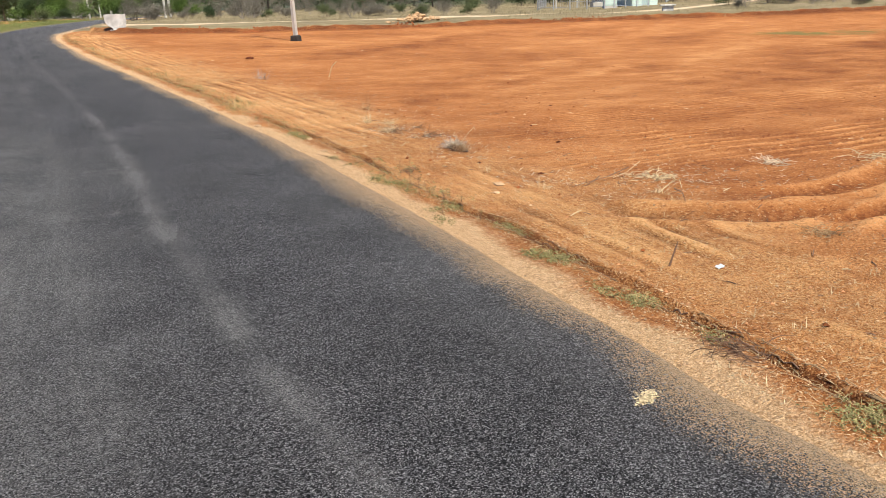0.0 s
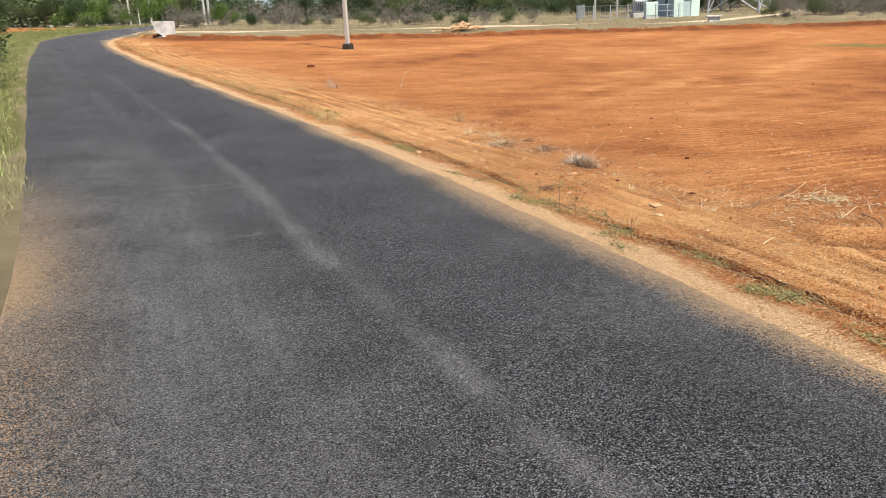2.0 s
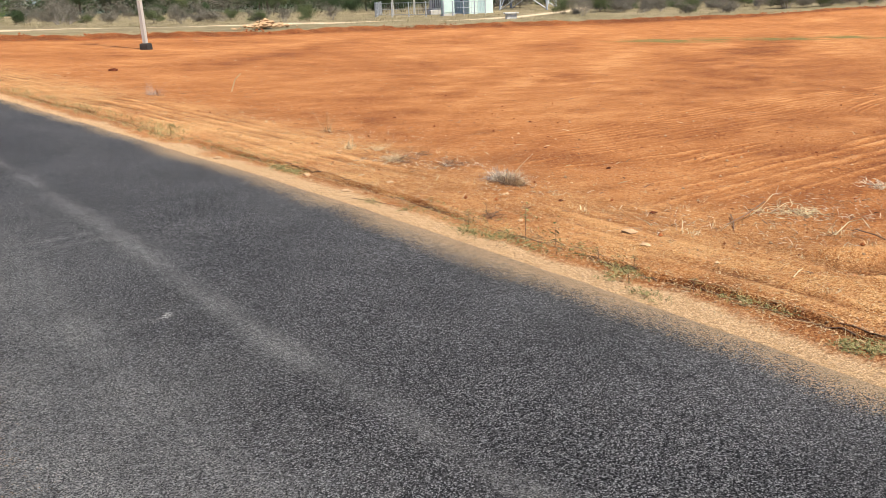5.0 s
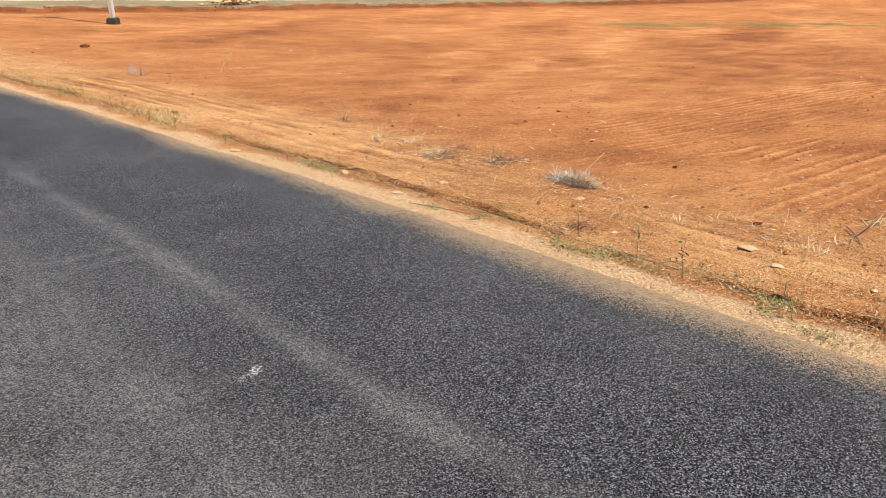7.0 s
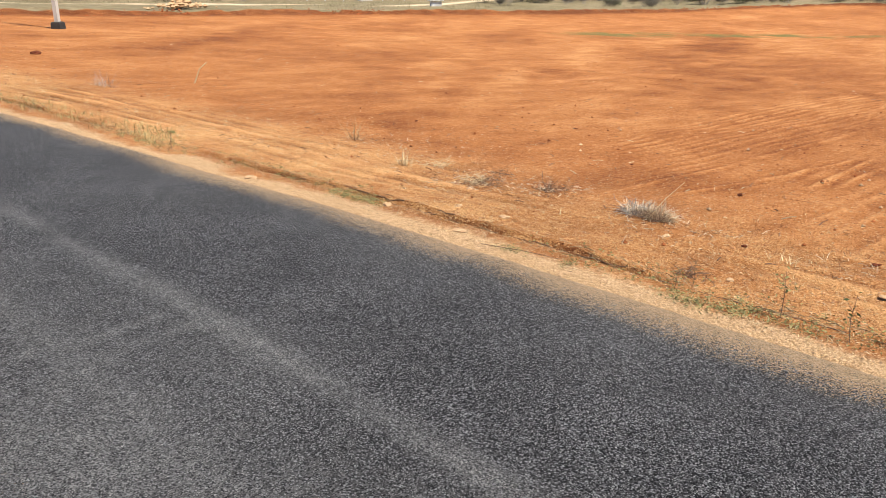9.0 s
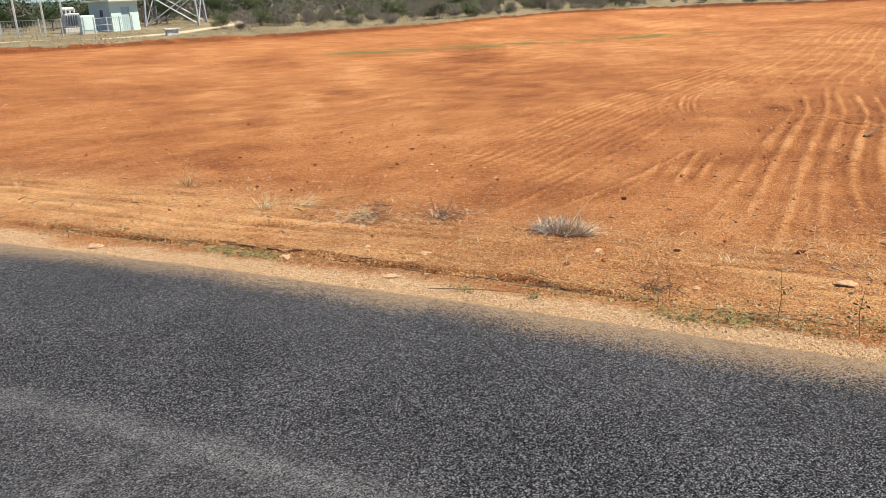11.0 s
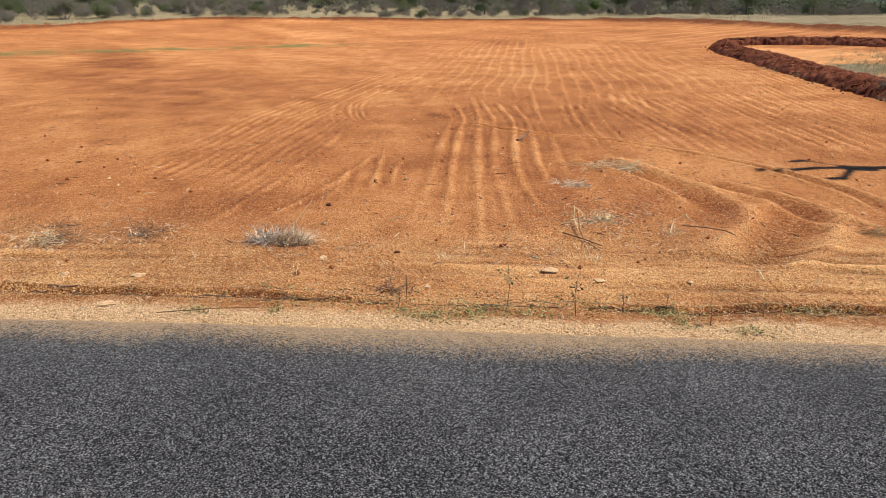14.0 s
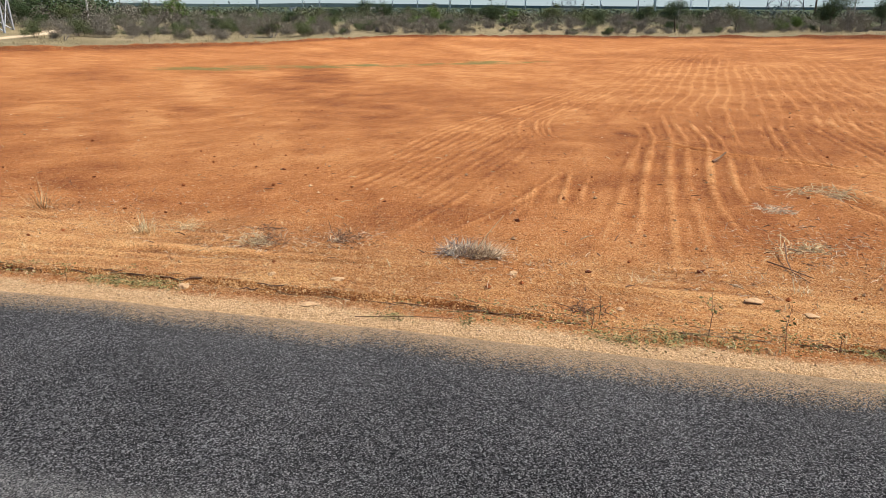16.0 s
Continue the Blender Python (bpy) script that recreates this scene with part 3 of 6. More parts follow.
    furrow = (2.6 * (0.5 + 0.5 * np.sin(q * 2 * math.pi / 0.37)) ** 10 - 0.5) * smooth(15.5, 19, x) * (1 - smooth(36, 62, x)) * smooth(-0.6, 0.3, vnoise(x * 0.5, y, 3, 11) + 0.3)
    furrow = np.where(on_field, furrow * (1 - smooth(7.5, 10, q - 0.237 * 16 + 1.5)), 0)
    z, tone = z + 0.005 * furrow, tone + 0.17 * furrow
    # wheel lines that run beside the road, and the broken lip of the verge
    strip = (s > 0.5) & (s < 4) & (y > -5) & (y < 45)
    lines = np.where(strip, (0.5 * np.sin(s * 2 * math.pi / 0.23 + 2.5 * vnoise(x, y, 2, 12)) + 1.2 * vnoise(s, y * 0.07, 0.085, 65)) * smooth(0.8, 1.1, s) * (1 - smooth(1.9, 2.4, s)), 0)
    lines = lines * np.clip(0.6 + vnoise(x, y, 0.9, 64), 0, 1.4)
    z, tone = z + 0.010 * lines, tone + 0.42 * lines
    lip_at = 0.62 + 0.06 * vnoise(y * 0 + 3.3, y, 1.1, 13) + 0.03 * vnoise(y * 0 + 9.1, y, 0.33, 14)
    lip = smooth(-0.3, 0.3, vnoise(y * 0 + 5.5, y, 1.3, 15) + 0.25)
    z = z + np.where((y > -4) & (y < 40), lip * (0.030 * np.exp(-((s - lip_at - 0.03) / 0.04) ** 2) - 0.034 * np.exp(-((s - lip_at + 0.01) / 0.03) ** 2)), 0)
    # dark line puts exposed soil and the shade of the lip's step into tone
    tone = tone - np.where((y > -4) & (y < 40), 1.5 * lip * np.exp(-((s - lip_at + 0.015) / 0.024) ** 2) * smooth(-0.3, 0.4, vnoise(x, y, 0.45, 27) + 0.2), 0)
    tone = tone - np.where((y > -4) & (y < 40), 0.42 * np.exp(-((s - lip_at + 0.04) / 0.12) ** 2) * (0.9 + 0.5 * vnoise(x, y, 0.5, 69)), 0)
    # berm along the far edge of the field
    far_d = near_line(x, y, FIELD_FAR)
    heap = smooth(24, 17, y) * smooth(24, 34, x)
    berm = np.exp(-(far_d / (0.9 - 0.35 * heap)) ** 2) * (0.8 + 0.22 * vnoise(x, y, 1.6, 16) + 0.3 * vnoise(x, y, 0.6, 17))
    z = z + np.where(s > 1.2, (0.05 + 0.22 * heap) * berm, 0) + np.where(far_d < 2, 0.03 * vnoise(x, y, 0.7, 25) * np.exp(-(far_d / 1.0) ** 2), 0)
    tone = tone - np.where(s > 1.2, (0.9 + 0.9 * heap) * berm, 0)
    # bed of the road
    wide = road_w(y)
    left = -wide - s
    z = z - 0.10 * smooth(-0.22, 0.2, -s + 0.07 * vnoise(x, y, 0.45, 70) + 0.04 * vnoise(x, y, 0.15, 71)) * smooth(0.10, 0.4, wide + s)
    left_side = smooth(0.0, 0.3, left)
    z = z + np.where(left > 0, left_side * (0.03 * vnoise(x, y, 0.6, 18) + 0.10 * smooth(0.5, 3, left)), 0)
    track_d = near_line(x, y, SAND_TRACK)
    sandy = 1.1 * (1 - smooth(0.12, 0.56, s + 0.10 * vnoise(x, y, 0.7, 61) + 0.06 * vnoise(x, y, 0.2, 62))) * (s > -1)
    sandy = sandy + np.where(left > -0.5, np.exp(-(np.maximum(left, 0) / 0.5) ** 2) * np.clip(0.7 + 0.9 * vnoise(x, y, 1.5, 22), 0, 1.2) * (1 - smooth(9, 13, y)), 0)
    litter = smooth(0.25, 0.7, s) * (1 - smooth(1.4, 3.2, s)) * 0.95 * (y < 48)
    litter = litter * (0.75 + 0.4 * vnoise(x, y, 1.5, 19))
    scrub = np.where(field, 0.0, 1.0) * smooth(0.35, 0.85, far_d + 0.25 * vnoise(x, y, 0.8, 26)) * (s > 0)
    scrub = np.where(left > -0.3, smooth(-0.25, 0.05, left), scrub)
    scrub = scrub * (1 - np.exp(-(track_d / 0.85) ** 4))
    scrub = np.where(inside(x, y, PATCH), smooth(25, 20, x) * (0.5 + 0.25 * vnoise(x, y, 0.8, 67)) + 0.1, scrub)
    tone = np.where(inside(x, y, PATCH), tone + 0.35, tone)
    green = 0.4 * (1 - 0.7 * smooth(8, 12, y)) * np.exp(-((s - 0.5) / 0.12) ** 2) * smooth(-0.1, 0.7, vnoise(x, y * 0.6, 0.9, 20) + 0.1)
    green = green + np.where(left > -0.3, 1.35 * smooth(-0.1, 0.25, left + 0.2 * vnoise(x, y, 1.1, 23) - 0.45 * (1 - smooth(9, 13, y))) * (1 - smooth(5, 9, left)) * (0.9 + 0.4 * vnoise(x, y, 1.7, 21)), 0)
    strip_d = near_line(x, y, curve([(31.5, 20.8), (34.3, 18.6), (37.6, 14.9), (41, 10.8), (42.6, 7.2)], 4))
    green = green + 0.85 * np.exp(-(strip_d / 1.9) ** 2) * np.clip(0.8 + 0.5 * vnoise(x, y, 1.5, 63) + 0.6 * vnoise(x, y, 0.5, 64), 0, 1.5)
    far = 0.7 * smooth(92, 130, r) + 0.3 * smooth(130, 260, r)
    # bare red plot across the road
    plot = (left > 2.6 + 0.6 * vnoise(x, y, 2.5, 66)) & ((y > 36) & (y < 78) & (x > -28))
    scrub, green = np.where(plot, 0.1, scrub), np.where(plot, 0, green)
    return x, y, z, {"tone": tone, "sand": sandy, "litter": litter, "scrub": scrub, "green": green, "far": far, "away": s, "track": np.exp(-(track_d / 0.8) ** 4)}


gx = np.concatenate([spread(-8, -4200, 1.0, 1.22)[::-1], steps((-8, -1.8, 0.25), (-1.8, 1.4, 0.06), (1.4, 2.2, 0.12), (2.2, 2.8, 0.045), (2.8, 5.2, 0.026), (5.2, 7.2, 0.045), (7.2, 13, 0.07), (13, 24, 0.11), (24, 46, 0.25), (46, 80, 0.6))[1:], spread(80, 4200, 0.9, 1.14)[1:]])
gy = np.concatenate([spread(-24, -4200, 1.0, 1.22)[::-1], steps((-24, -6, 0.4), (-6, -4, 0.16), (-4, 2, 0.05), (2, 9.6, 0.028), (9.6, 10.5, 0.05), (10.5, 18, 0.10), (18, 58, 0.4))[1:], spread(58, 4200, 0.8, 1.15)[1:]])
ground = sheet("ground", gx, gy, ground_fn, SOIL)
tagged(ground, "bare red soil field with sandy verge and dry scrub beyond", "ground", kind="structure")


# ---- road ----
def road_fn(x, y):
    wide = road_w(y)
    s = -x * (wide + 0.3) / (ROAD_W + 0.3)  # metres to the left of the right edge
    wav = 0.06 * vnoise(y * 0 + 1.7, y, 0.9, 31) + 0.03 * vnoise(y * 0 + 4.2, y, 0.27, 32)
    px = road_edge(y) - s
    z = terrain(px, y) + 0.012 + 0.012 * np.sin(np.clip(s / wide, 0, 1) * math.pi)
    edge = np.minimum(s, wide - s)
    z = z - 0.06 * (1 - smooth(-0.30, np.where(s < 1, -0.08, 0.15), edge + 0.3 * wav))
    sandy = 1.5 * (1 - smooth(-0.30, 0.40, s + 1.6 * wav)) * (0.92 + 0.15 * vnoise(px, y, 0.6, 33))
    sl = wide - s
    sandy = sandy + np.clip(0.32 + 0.6 * vnoise(px, y, 1.3, 34), 0.12, 0.65) * (1 - smooth(-0.1, 0.45, sl + wav)) * (1 - smooth(9, 13, y)) + 0.52 * (1 - smooth(-0.1, 1.35, sl + wav)) * (1 - smooth(8, 12, y))
    line = np.interp(y, [-8, 3.4, 5.4, 6.4, 7.4, 9.0, 9.6, 12, 15, 19, 26, 40], [0.4, 1.3, 1.57, 1.66, 1.85, 2.13, 2.2, 2.52, 2.8, 3.2, 3.7, 5.4])
    d = px - line
    k = 0.75 + 0.5 * vnoise(px, y, 0.5, 35) + 0.3 * vnoise(px, y, 0.15, 36)
    stripe = 1.1 * np.exp(-(d / 0.075) ** 2) * k * (1 - 0.6 * smooth(11, 16, y))
    stripe = stripe + 0.30 * np.exp(-((d + 0.72) / 0.10) ** 2) * k + 0.22 * np.exp(-((d + 1.25) / 0.3) ** 2) * k
    stripe = stripe + 0.22 * (1 - smooth(0.1, 1.3, s)) * k
    stripe = stripe + 0.6 * smooth(1.3, 3.1, s) * k * (1 - 0.75 * smooth(8, 14, y)) + 0.12 * smooth(0.2, 0.8, vnoise(px, y, 1.6, 37))
    for pts in ([(1.2, 8.9), (1.66, 8.8), (1.9, 8.83)], [(1.2, 8.55), (1.7, 8.59), (1.9, 8.63), (2.1, 8.45)]):
        stripe = stripe + 0.75 * np.exp(-(near_line(px, y, pts) / 0.035) ** 2) * k
    return px, y, z, {"sand": sandy, "stripe": np.clip(stripe, 0, 1)}


ry = np.concatenate([spread(-5, -400, 0.4, 1.2)[::-1], steps((-5, 14, 0.07), (14, 30, 0.16), (30, 110, 0.6))[1:]])
road = sheet("road", steps((-ROAD_W - 0.3, 0.3, 0.045)), ry, road_fn, ASPHALT)
tagged(road, "narrow dark asphalt road with dusty wheel lines and sandy edges", "road", kind="structure")


# ---- turned earth bank beside the field ----
def bank_fn(u, v):
    n = len(BANK) - 1
    t = np.clip(v, 0, n - 1e-6)
    i = t.astype(int)
    p = np.array(BANK)
    d = np.gradient(p, axis=0)
    d /= np.linalg.norm(d, axis=1)[:, None]
    f = (t - i)[..., None]
    c, w = p[i] * (1 - f) + p[i + 1] * f, d[i] * (1 - f) + d[i + 1] * f
    x, y = c[..., 0] + w[..., 1] * u, c[..., 1] - w[..., 0] * u
    wide = 0.52 + 0.10 * vnoise(x, y, 1.6, 41)
    top = np.clip(1 - (u / wide) ** 2, -0.3, 1)
    z = terrain(x, y) + 0.23 * np.sign(top) * np.abs(top) ** 0.8 * (1 + 0.15 * vnoise(x, y, 1.0, 42)) + 0.035 * vnoise(x, y, 0.24, 43) + 0.075 * vnoise(x, y, 0.1, 44)
    return x, y, np.where(np.abs(u) > 0.8, terrain(x, y) - 0.1, z), {}


bank = sheet("earth_bank", steps((-0.85, 0.85, 0.05)), steps((0, len(BANK) - 1, 0.045)), bank_fn, BANK_SOIL)
tagged(bank, "bank of freshly turned dark red earth edging the field", "earth bank", kind="structure")

lumps, r = Shape(), random.Random(8)
for k in range(9000):
    i = r.randint(2, len(BANK) - 2)
    f, u = r.random(), r.gauss(0, 0.24)
    x = BANK[i][0] * (1 - f) + BANK[i + 1][0] * f + r.gauss(0, 0.05)
    y = BANK[i][1] * (1 - f) + BANK[i + 1][1] * f + u
    q = 0.012 + 0.055 * r.random() ** 3
    lumps.pebble((x, y, height(x, y) + max(0.0, 0.23 * (1 - (u / 0.5) ** 2)) + 0.01), q, r, 0.8)
one("earth_lumps", lumps, BANK_SOIL, "lumps of dark red earth on the bank", "clods", kind="stuff")

edging, r = Shape(), random.Random(9)
for k in range(5200):
    i = r.randint(3, len(FIELD_FAR) - 22)
    f = r.random()
    x = FIELD_FAR[i][0] * (1 - f) + FIELD_FAR[i + 1][0] * f + r.gauss(0, 0.35)
    y = FIELD_FAR[i][1] * (1 - f) + FIELD_FAR[i + 1][1] * f + r.gauss(0, 0.35)
    q = 0.02 + 0.07 * r.random() ** 3
    edging.pebble((x, y, height(x, y) + q * 0.1), q, r, 0.75)
one("edge_clods", edging, EDGE_SOIL, "dark red clods turned up along the far edge of the field", "clods", kind="stuff")


# ---- trees and bushes ----
def branch(shape, tips, p, d, length, radius, depth, rng, spread_by=0.6, sides=5):
    """A limb that wanders, tapers and forks; tips gathers its ends."""
    pts, radii = [p], [radius]
    n = 4
    for k in range(n):
        d = (d + Vector((rng.uniform(-1, 1), rng.uniform(-1, 1), rng.uniform(-0.5, 0.7))) * 0.22).normalized()
        p = p + d * length / n
        pts.append(p)
        radii.append(radius * (1 - 0.5 * (k + 1) / n))
    shape.tube(pts, radii, sides, caps=False)
    if depth == 0:
        tips.append(p)
        return
    for k in range(rng.randint(2, 4)):
        q = pts[rng.randint(2, n)]
        e = (d + Vector((rng.uniform(-1, 1), rng.uniform(-1, 1), rng.uniform(-0.4, 0.6))) * spread_by * 1.6).normalized()
        branch(shape, tips, q, e, length * rng.uniform(0.55, 0.8), radii[-1] * rng.uniform(0.6, 0.85), depth - 1, rng, spread_by, max(3, sides - 1))
    tips.append(p)


def leaves(shape, c, r, n, size, rng, flat=0.7):
    """Small leaf sprays round a point, denser to its middle."""
    for _ in range(n):
        d = Vector((rng.gauss(0, 1), rng.gauss(0, 1), rng.gauss(0, 1) * flat)) * r * 0.55
        a = Vector((rng.uniform(-1, 1), rng.uniform(-1, 1), rng.uniform(-0.6, 0.6))).normalized()
        b = a.cross(Vector((rng.uniform(-1, 1), rng.uniform(-1, 1), rng.uniform(0.2, 1)))).normalized()
        s = size * rng.uniform(0.6, 1.5)
        o = c + d
        shape.face([o - a * s, o - b * s * 0.45, o + a * s, o + b * s * 0.45])


def tree(name, label, tall, crown_r, leaf, seed, stems=1, n_leaf=2200, size=0.07, bare=False, flat=0.7, low=0.35, category="tree"):
    """A tapered trunk with limbs and an uneven crown."""
    rng = random.Random(seed)
    root = thing(name, label, category, "scrub trees and bushes")
    wood, tips = Shape(), []
    for k in range(stems):
        w = rng.uniform(0, 6.28)
        lean = rng.uniform(0.05, 0.25) if stems == 1 else rng.uniform(0.3, 0.9)
        d = Vector((math.cos(w) * lean, math.sin(w) * lean, 1)).normalized()
        base = Vector((math.cos(w) * 0.1 * (stems > 1), math.sin(w) * 0.1 * (stems > 1), -0.1))
        branch(wood, tips, base, d, tall * (low if stems == 1 else 0.45) + 0.1, tall * (0.03 if stems == 1 else 0.014), 3 if bare else 2, rng, crown_r / tall * 1.1, 4)
    # limbs reach no further than the crown does
    top = max(t.z for t in tips)
    wide = max(math.hypot(t.x, t.y) for t in tips)
    kz, kr = tall * 0.88 / top, crown_r * 0.9 / max(wide, 0.1)
    fit_in = lambda p: (p[0] * (1 + (kr - 1) * min(1, max(0, p[2]) / top)), p[1] * (1 + (kr - 1) * min(1, max(0, p[2]) / top)), p[2] * kz)
    wood.v = [fit_in(p) for p in wood.v]
    tips = [Vector(fit_in(t)) for t in tips]
    part("trunk", wood, DEAD if bare else BARK, root)
    crown = Shape()
    if bare:
        for t in tips:
            for _ in range(max(3, 900 // len(tips))):
                e = t + Vector((rng.gauss(0, 1), rng.gauss(0, 1), rng.gauss(0.3, 0.8))) * tall * 0.10
                side = (e - t).cross(Vector((rng.uniform(-1, 1), rng.uniform(-1, 1), 0.3))).normalized() * 0.011
                crown.face([t - side, t + side, e])
        for t in tips:
            leaves(crown, t, crown_r * 0.30, max(4, 2 * n_leaf // len(tips) // 3), size * 0.5, rng, flat)
    else:
        for t in tips:
            leaves(crown, t, crown_r * rng.uniform(0.24, 0.42), n_leaf // len(tips), size, rng, flat)
    part("crown", crown, leaf, root)
    return root


def palm(tall, seed):
    rng = random.Random(seed)
    root = thing("palm_tree", "tall palmyra palm with a ragged round head, far beyond the field", "palm tree", "distant palms")
    part("trunk", Shape().tube([(0, 0, -0.2), (0.05, 0, tall * 0.5), (0, 0.04, tall)], [0.22, 0.15, 0.14], 7), BARK, root)
    crown = Shape()
    for k in range(26):
        w, up = rng.uniform(0, 6.28), rng.uniform(-0.9, 1.0)
        d = Vector((math.cos(w), math.sin(w), up)).normalized()
        side = d.cross(Vector((0, 0, 1))).normalized()
        a, n = Vector((0, 0, tall)), 7
        tip = a + d * 0.75
        for j in range(n):
            f = (j / (n - 1) - 0.5) * 1.9
            e = (d * math.cos(f) + side * math.sin(f)) * 0.85
            g = side * 0.06
            crown.face([a + d * 0.35, tip + e * 0.3 - g, tip + e - Vector((0, 0, 0.12)), tip + e * 0.3 + g])
    part("crown", crown, LEAF_DARK, root)
    return root


T_ROUND = tree("thorn_tree", "dark green thorn tree with a spreading crown in dry scrub", 3.0, 1.7, LEAF_DARK, 11, n_leaf=6400, size=0.047)
T_OLIVE = tree("thorn_tree", "olive green thorn tree with an open crown in dry scrub", 2.8, 1.6, LEAF_MID, 12, n_leaf=5000, size=0.045)
T_FRESH = tree("shrub", "bright green leafy shrub beyond the field", 2.0, 1.3, LEAF_FRESH, 13, stems=3, n_leaf=5600, size=0.047, category="shrub")
B_DARK = tree("bush", "dark green rounded bush in dry scrub", 1.7, 1.2, LEAF_DARK, 14, stems=4, n_leaf=4600, size=0.043, category="bush")
B_OLIVE = tree("bush", "olive scrub bush with gaps between its branches", 1.5, 1.2, LEAF_MID, 15, stems=4, n_leaf=3900, size=0.04, category="bush")
B_BARE = tree("thorn_bush", "bare grey thorn bush with fine branching twigs", 1.9, 1.3, LEAF_DRY, 16, stems=5, n_leaf=2400, size=0.06, bare=True, category="bush")
B_GREY = tree("dry_bush", "low grey dry bush in straw-coloured grass", 1.0, 0.9, LEAF_DRY, 17, stems=5, n_leaf=3300, size=0.034, category="bush")
B_BARE2 = tree("thorn_bush", "bare grey thorn bush with upright stems", 2.2, 1.2, LEAF_DRY, 18, stems=6, n_leaf=2000, size=0.06, bare=True, category="bush")
PALM = palm(9.0, 19)
for k, ob in enumerate((T_ROUND, T_OLIVE, T_FRESH, B_DARK, B_OLIVE, B_BARE, B_GREY, B_BARE2, PALM)):
    ob.matrix_basis = on_ground(118 + 3.7 * k, 30 - 9 * k, 40 * k)


def plant(ob, x, y, size=1.0, rz=None, rng=random.Random(5), sink=0.03):
    return copy_thing(ob, on_ground(x, y, rng.uniform(0, 360) if rz is None else rz, size, sink))


# bearings (degrees from +y to +x), distances and sizes of the plants that stand out along the far edges
rng = random.Random(77)


def polar(bearing, far, cx=-0.2, cy=5.0):
    a = radians(bearing)
    return cx + math.sin(a) * far, cy + math.cos(a) * far


MIXED = [B_DARK, B_OLIVE, B_OLIVE, B_BARE, B_GREY, B_GREY, B_BARE, B_BARE2]
GREYS = [B_GREY, B_BARE, B_GREY, B_OLIVE, B_BARE2, B_GREY]
EYE = (-0.3, 6.6)
# plants that stand out beyond the far edge: kind, bearing, distance, size
for ob, b, far, k in (
    (T_FRESH, 66.2, 96, 1.5), (T_OLIVE, 65.4, 97, 0.95), (T_FRESH, 68.9, 98, 0.8), (B_BARE, 70.2, 84, 0.9), (T_FRESH, 72, 92, 0.75),
    (B_DARK, 74.3, 88, 1.0), (B_OLIVE, 76.55, 84, 1.0), (T_FRESH, 75.15, 86, 0.6), (T_ROUND, 79.95, 92, 0.85), (T_FRESH, 83.25, 88, 1.05),
    (B_BARE2, 78.55, 82, 0.7), (T_ROUND, 87.55, 86, 0.82), (T_FRESH, 88.65, 90, 0.95), (T_OLIVE, 91.15, 92, 0.95), (B_BARE, 92.35, 82, 0.8),
):
    plant(ob, *polar(b, far, *EYE), k)
for ob, b, far, k in (
    (T_OLIVE, 94.15, 84, 0.75), (B_BARE, 96.45, 79, 1.0), (T_ROUND, 97.65, 88, 0.8), (T_ROUND, 99.55, 79, 0.95), (B_DARK, 99.35, 78, 0.6),
    (B_BARE2, 101.95, 76, 1.0), (B_BARE, 102.35, 75.5, 1.15), (T_OLIVE, 103.35, 80, 0.9), (B_GREY, 105.15, 76, 1.0), (T_FRESH, 106.85, 84, 0.7),
    (B_OLIVE, 105.85, 82, 0.9), (T_ROUND, 108.85, 80, 1.05), (T_ROUND, 108.35, 82, 0.8), (B_BARE, 110.05, 72, 1.1), (B_BARE2, 110.45, 73, 0.9),
    (T_ROUND, 111.65, 76, 0.95), (T_OLIVE, 113.15, 80, 0.9), (B_BARE, 114.55, 72, 1.0), (T_ROUND, 116.55, 78, 0.9), (T_OLIVE, 120.55, 76, 0.9),
):
    plant(ob, *polar(b, far, *EYE), k)
# beyond the sandy track and round the bend
for ob, b, far, k in (
    (B_DARK, 19.6, 62, 0.62), (B_BARE, 22.2, 63, 0.95), (B_BARE, 22.6, 64, 0.8), (T_ROUND, 23.6, 84, 1.1), (T_ROUND, 27.4, 88, 1.0), (B_OLIVE, 34.0, 66, 0.7),
    (B_BARE2, 35.6, 66, 0.75), (B_BARE, 29.3, 66, 0.85), (B_GREY, 31, 68, 1.1), (B_GREY, 24.9, 66, 0.9), (B_OLIVE, 37.2, 70, 0.75), (B_BARE2, 38.8, 72, 0.8),
    (B_BARE, 14.9, 63, 0.95), (B_GREY, 16.2, 62, 1.2), (T_FRESH, 14.2, 70, 1.25), (T_OLIVE, 15.2, 72, 1.2), (T_FRESH, 18.2, 74, 0.9), (T_FRESH, 13.1, 76, 1.3),
):
    plant(ob, *polar(b, far, -0.4, 1.0), k)
for ob, b, far, k in (
    (B_BARE, 12.0, 84, 1.3), (T_ROUND, 7.6, 76, 0.9), (T_ROUND, 9.3, 92, 1.0), (T_FRESH, 8.6, 96, 1.2), (T_FRESH, 10.4, 92, 1.3), (T_FRESH, 11.1, 90, 1.3),
    (T_OLIVE, 6.2, 95, 1.3), (T_ROUND, 5.0, 90, 1.2), (B_DARK, 10.9, 70, 0.6), (B_OLIVE, 9.7, 62, 0.7),
    (B_GREY, 56.8, 76, 0.9), (B_BARE, 58.6, 80, 1.0), (B_GREY, 60.2, 74, 0.9), (B_BARE, 61.5, 78, 0.85), (B_GREY, 62.6, 74, 0.8), (B_BARE2, 64.2, 76, 0.8), (B_DARK, 65.3, 78, 0.75),
):
    plant(ob, *polar(b, far, -0.4, 1.0), k)
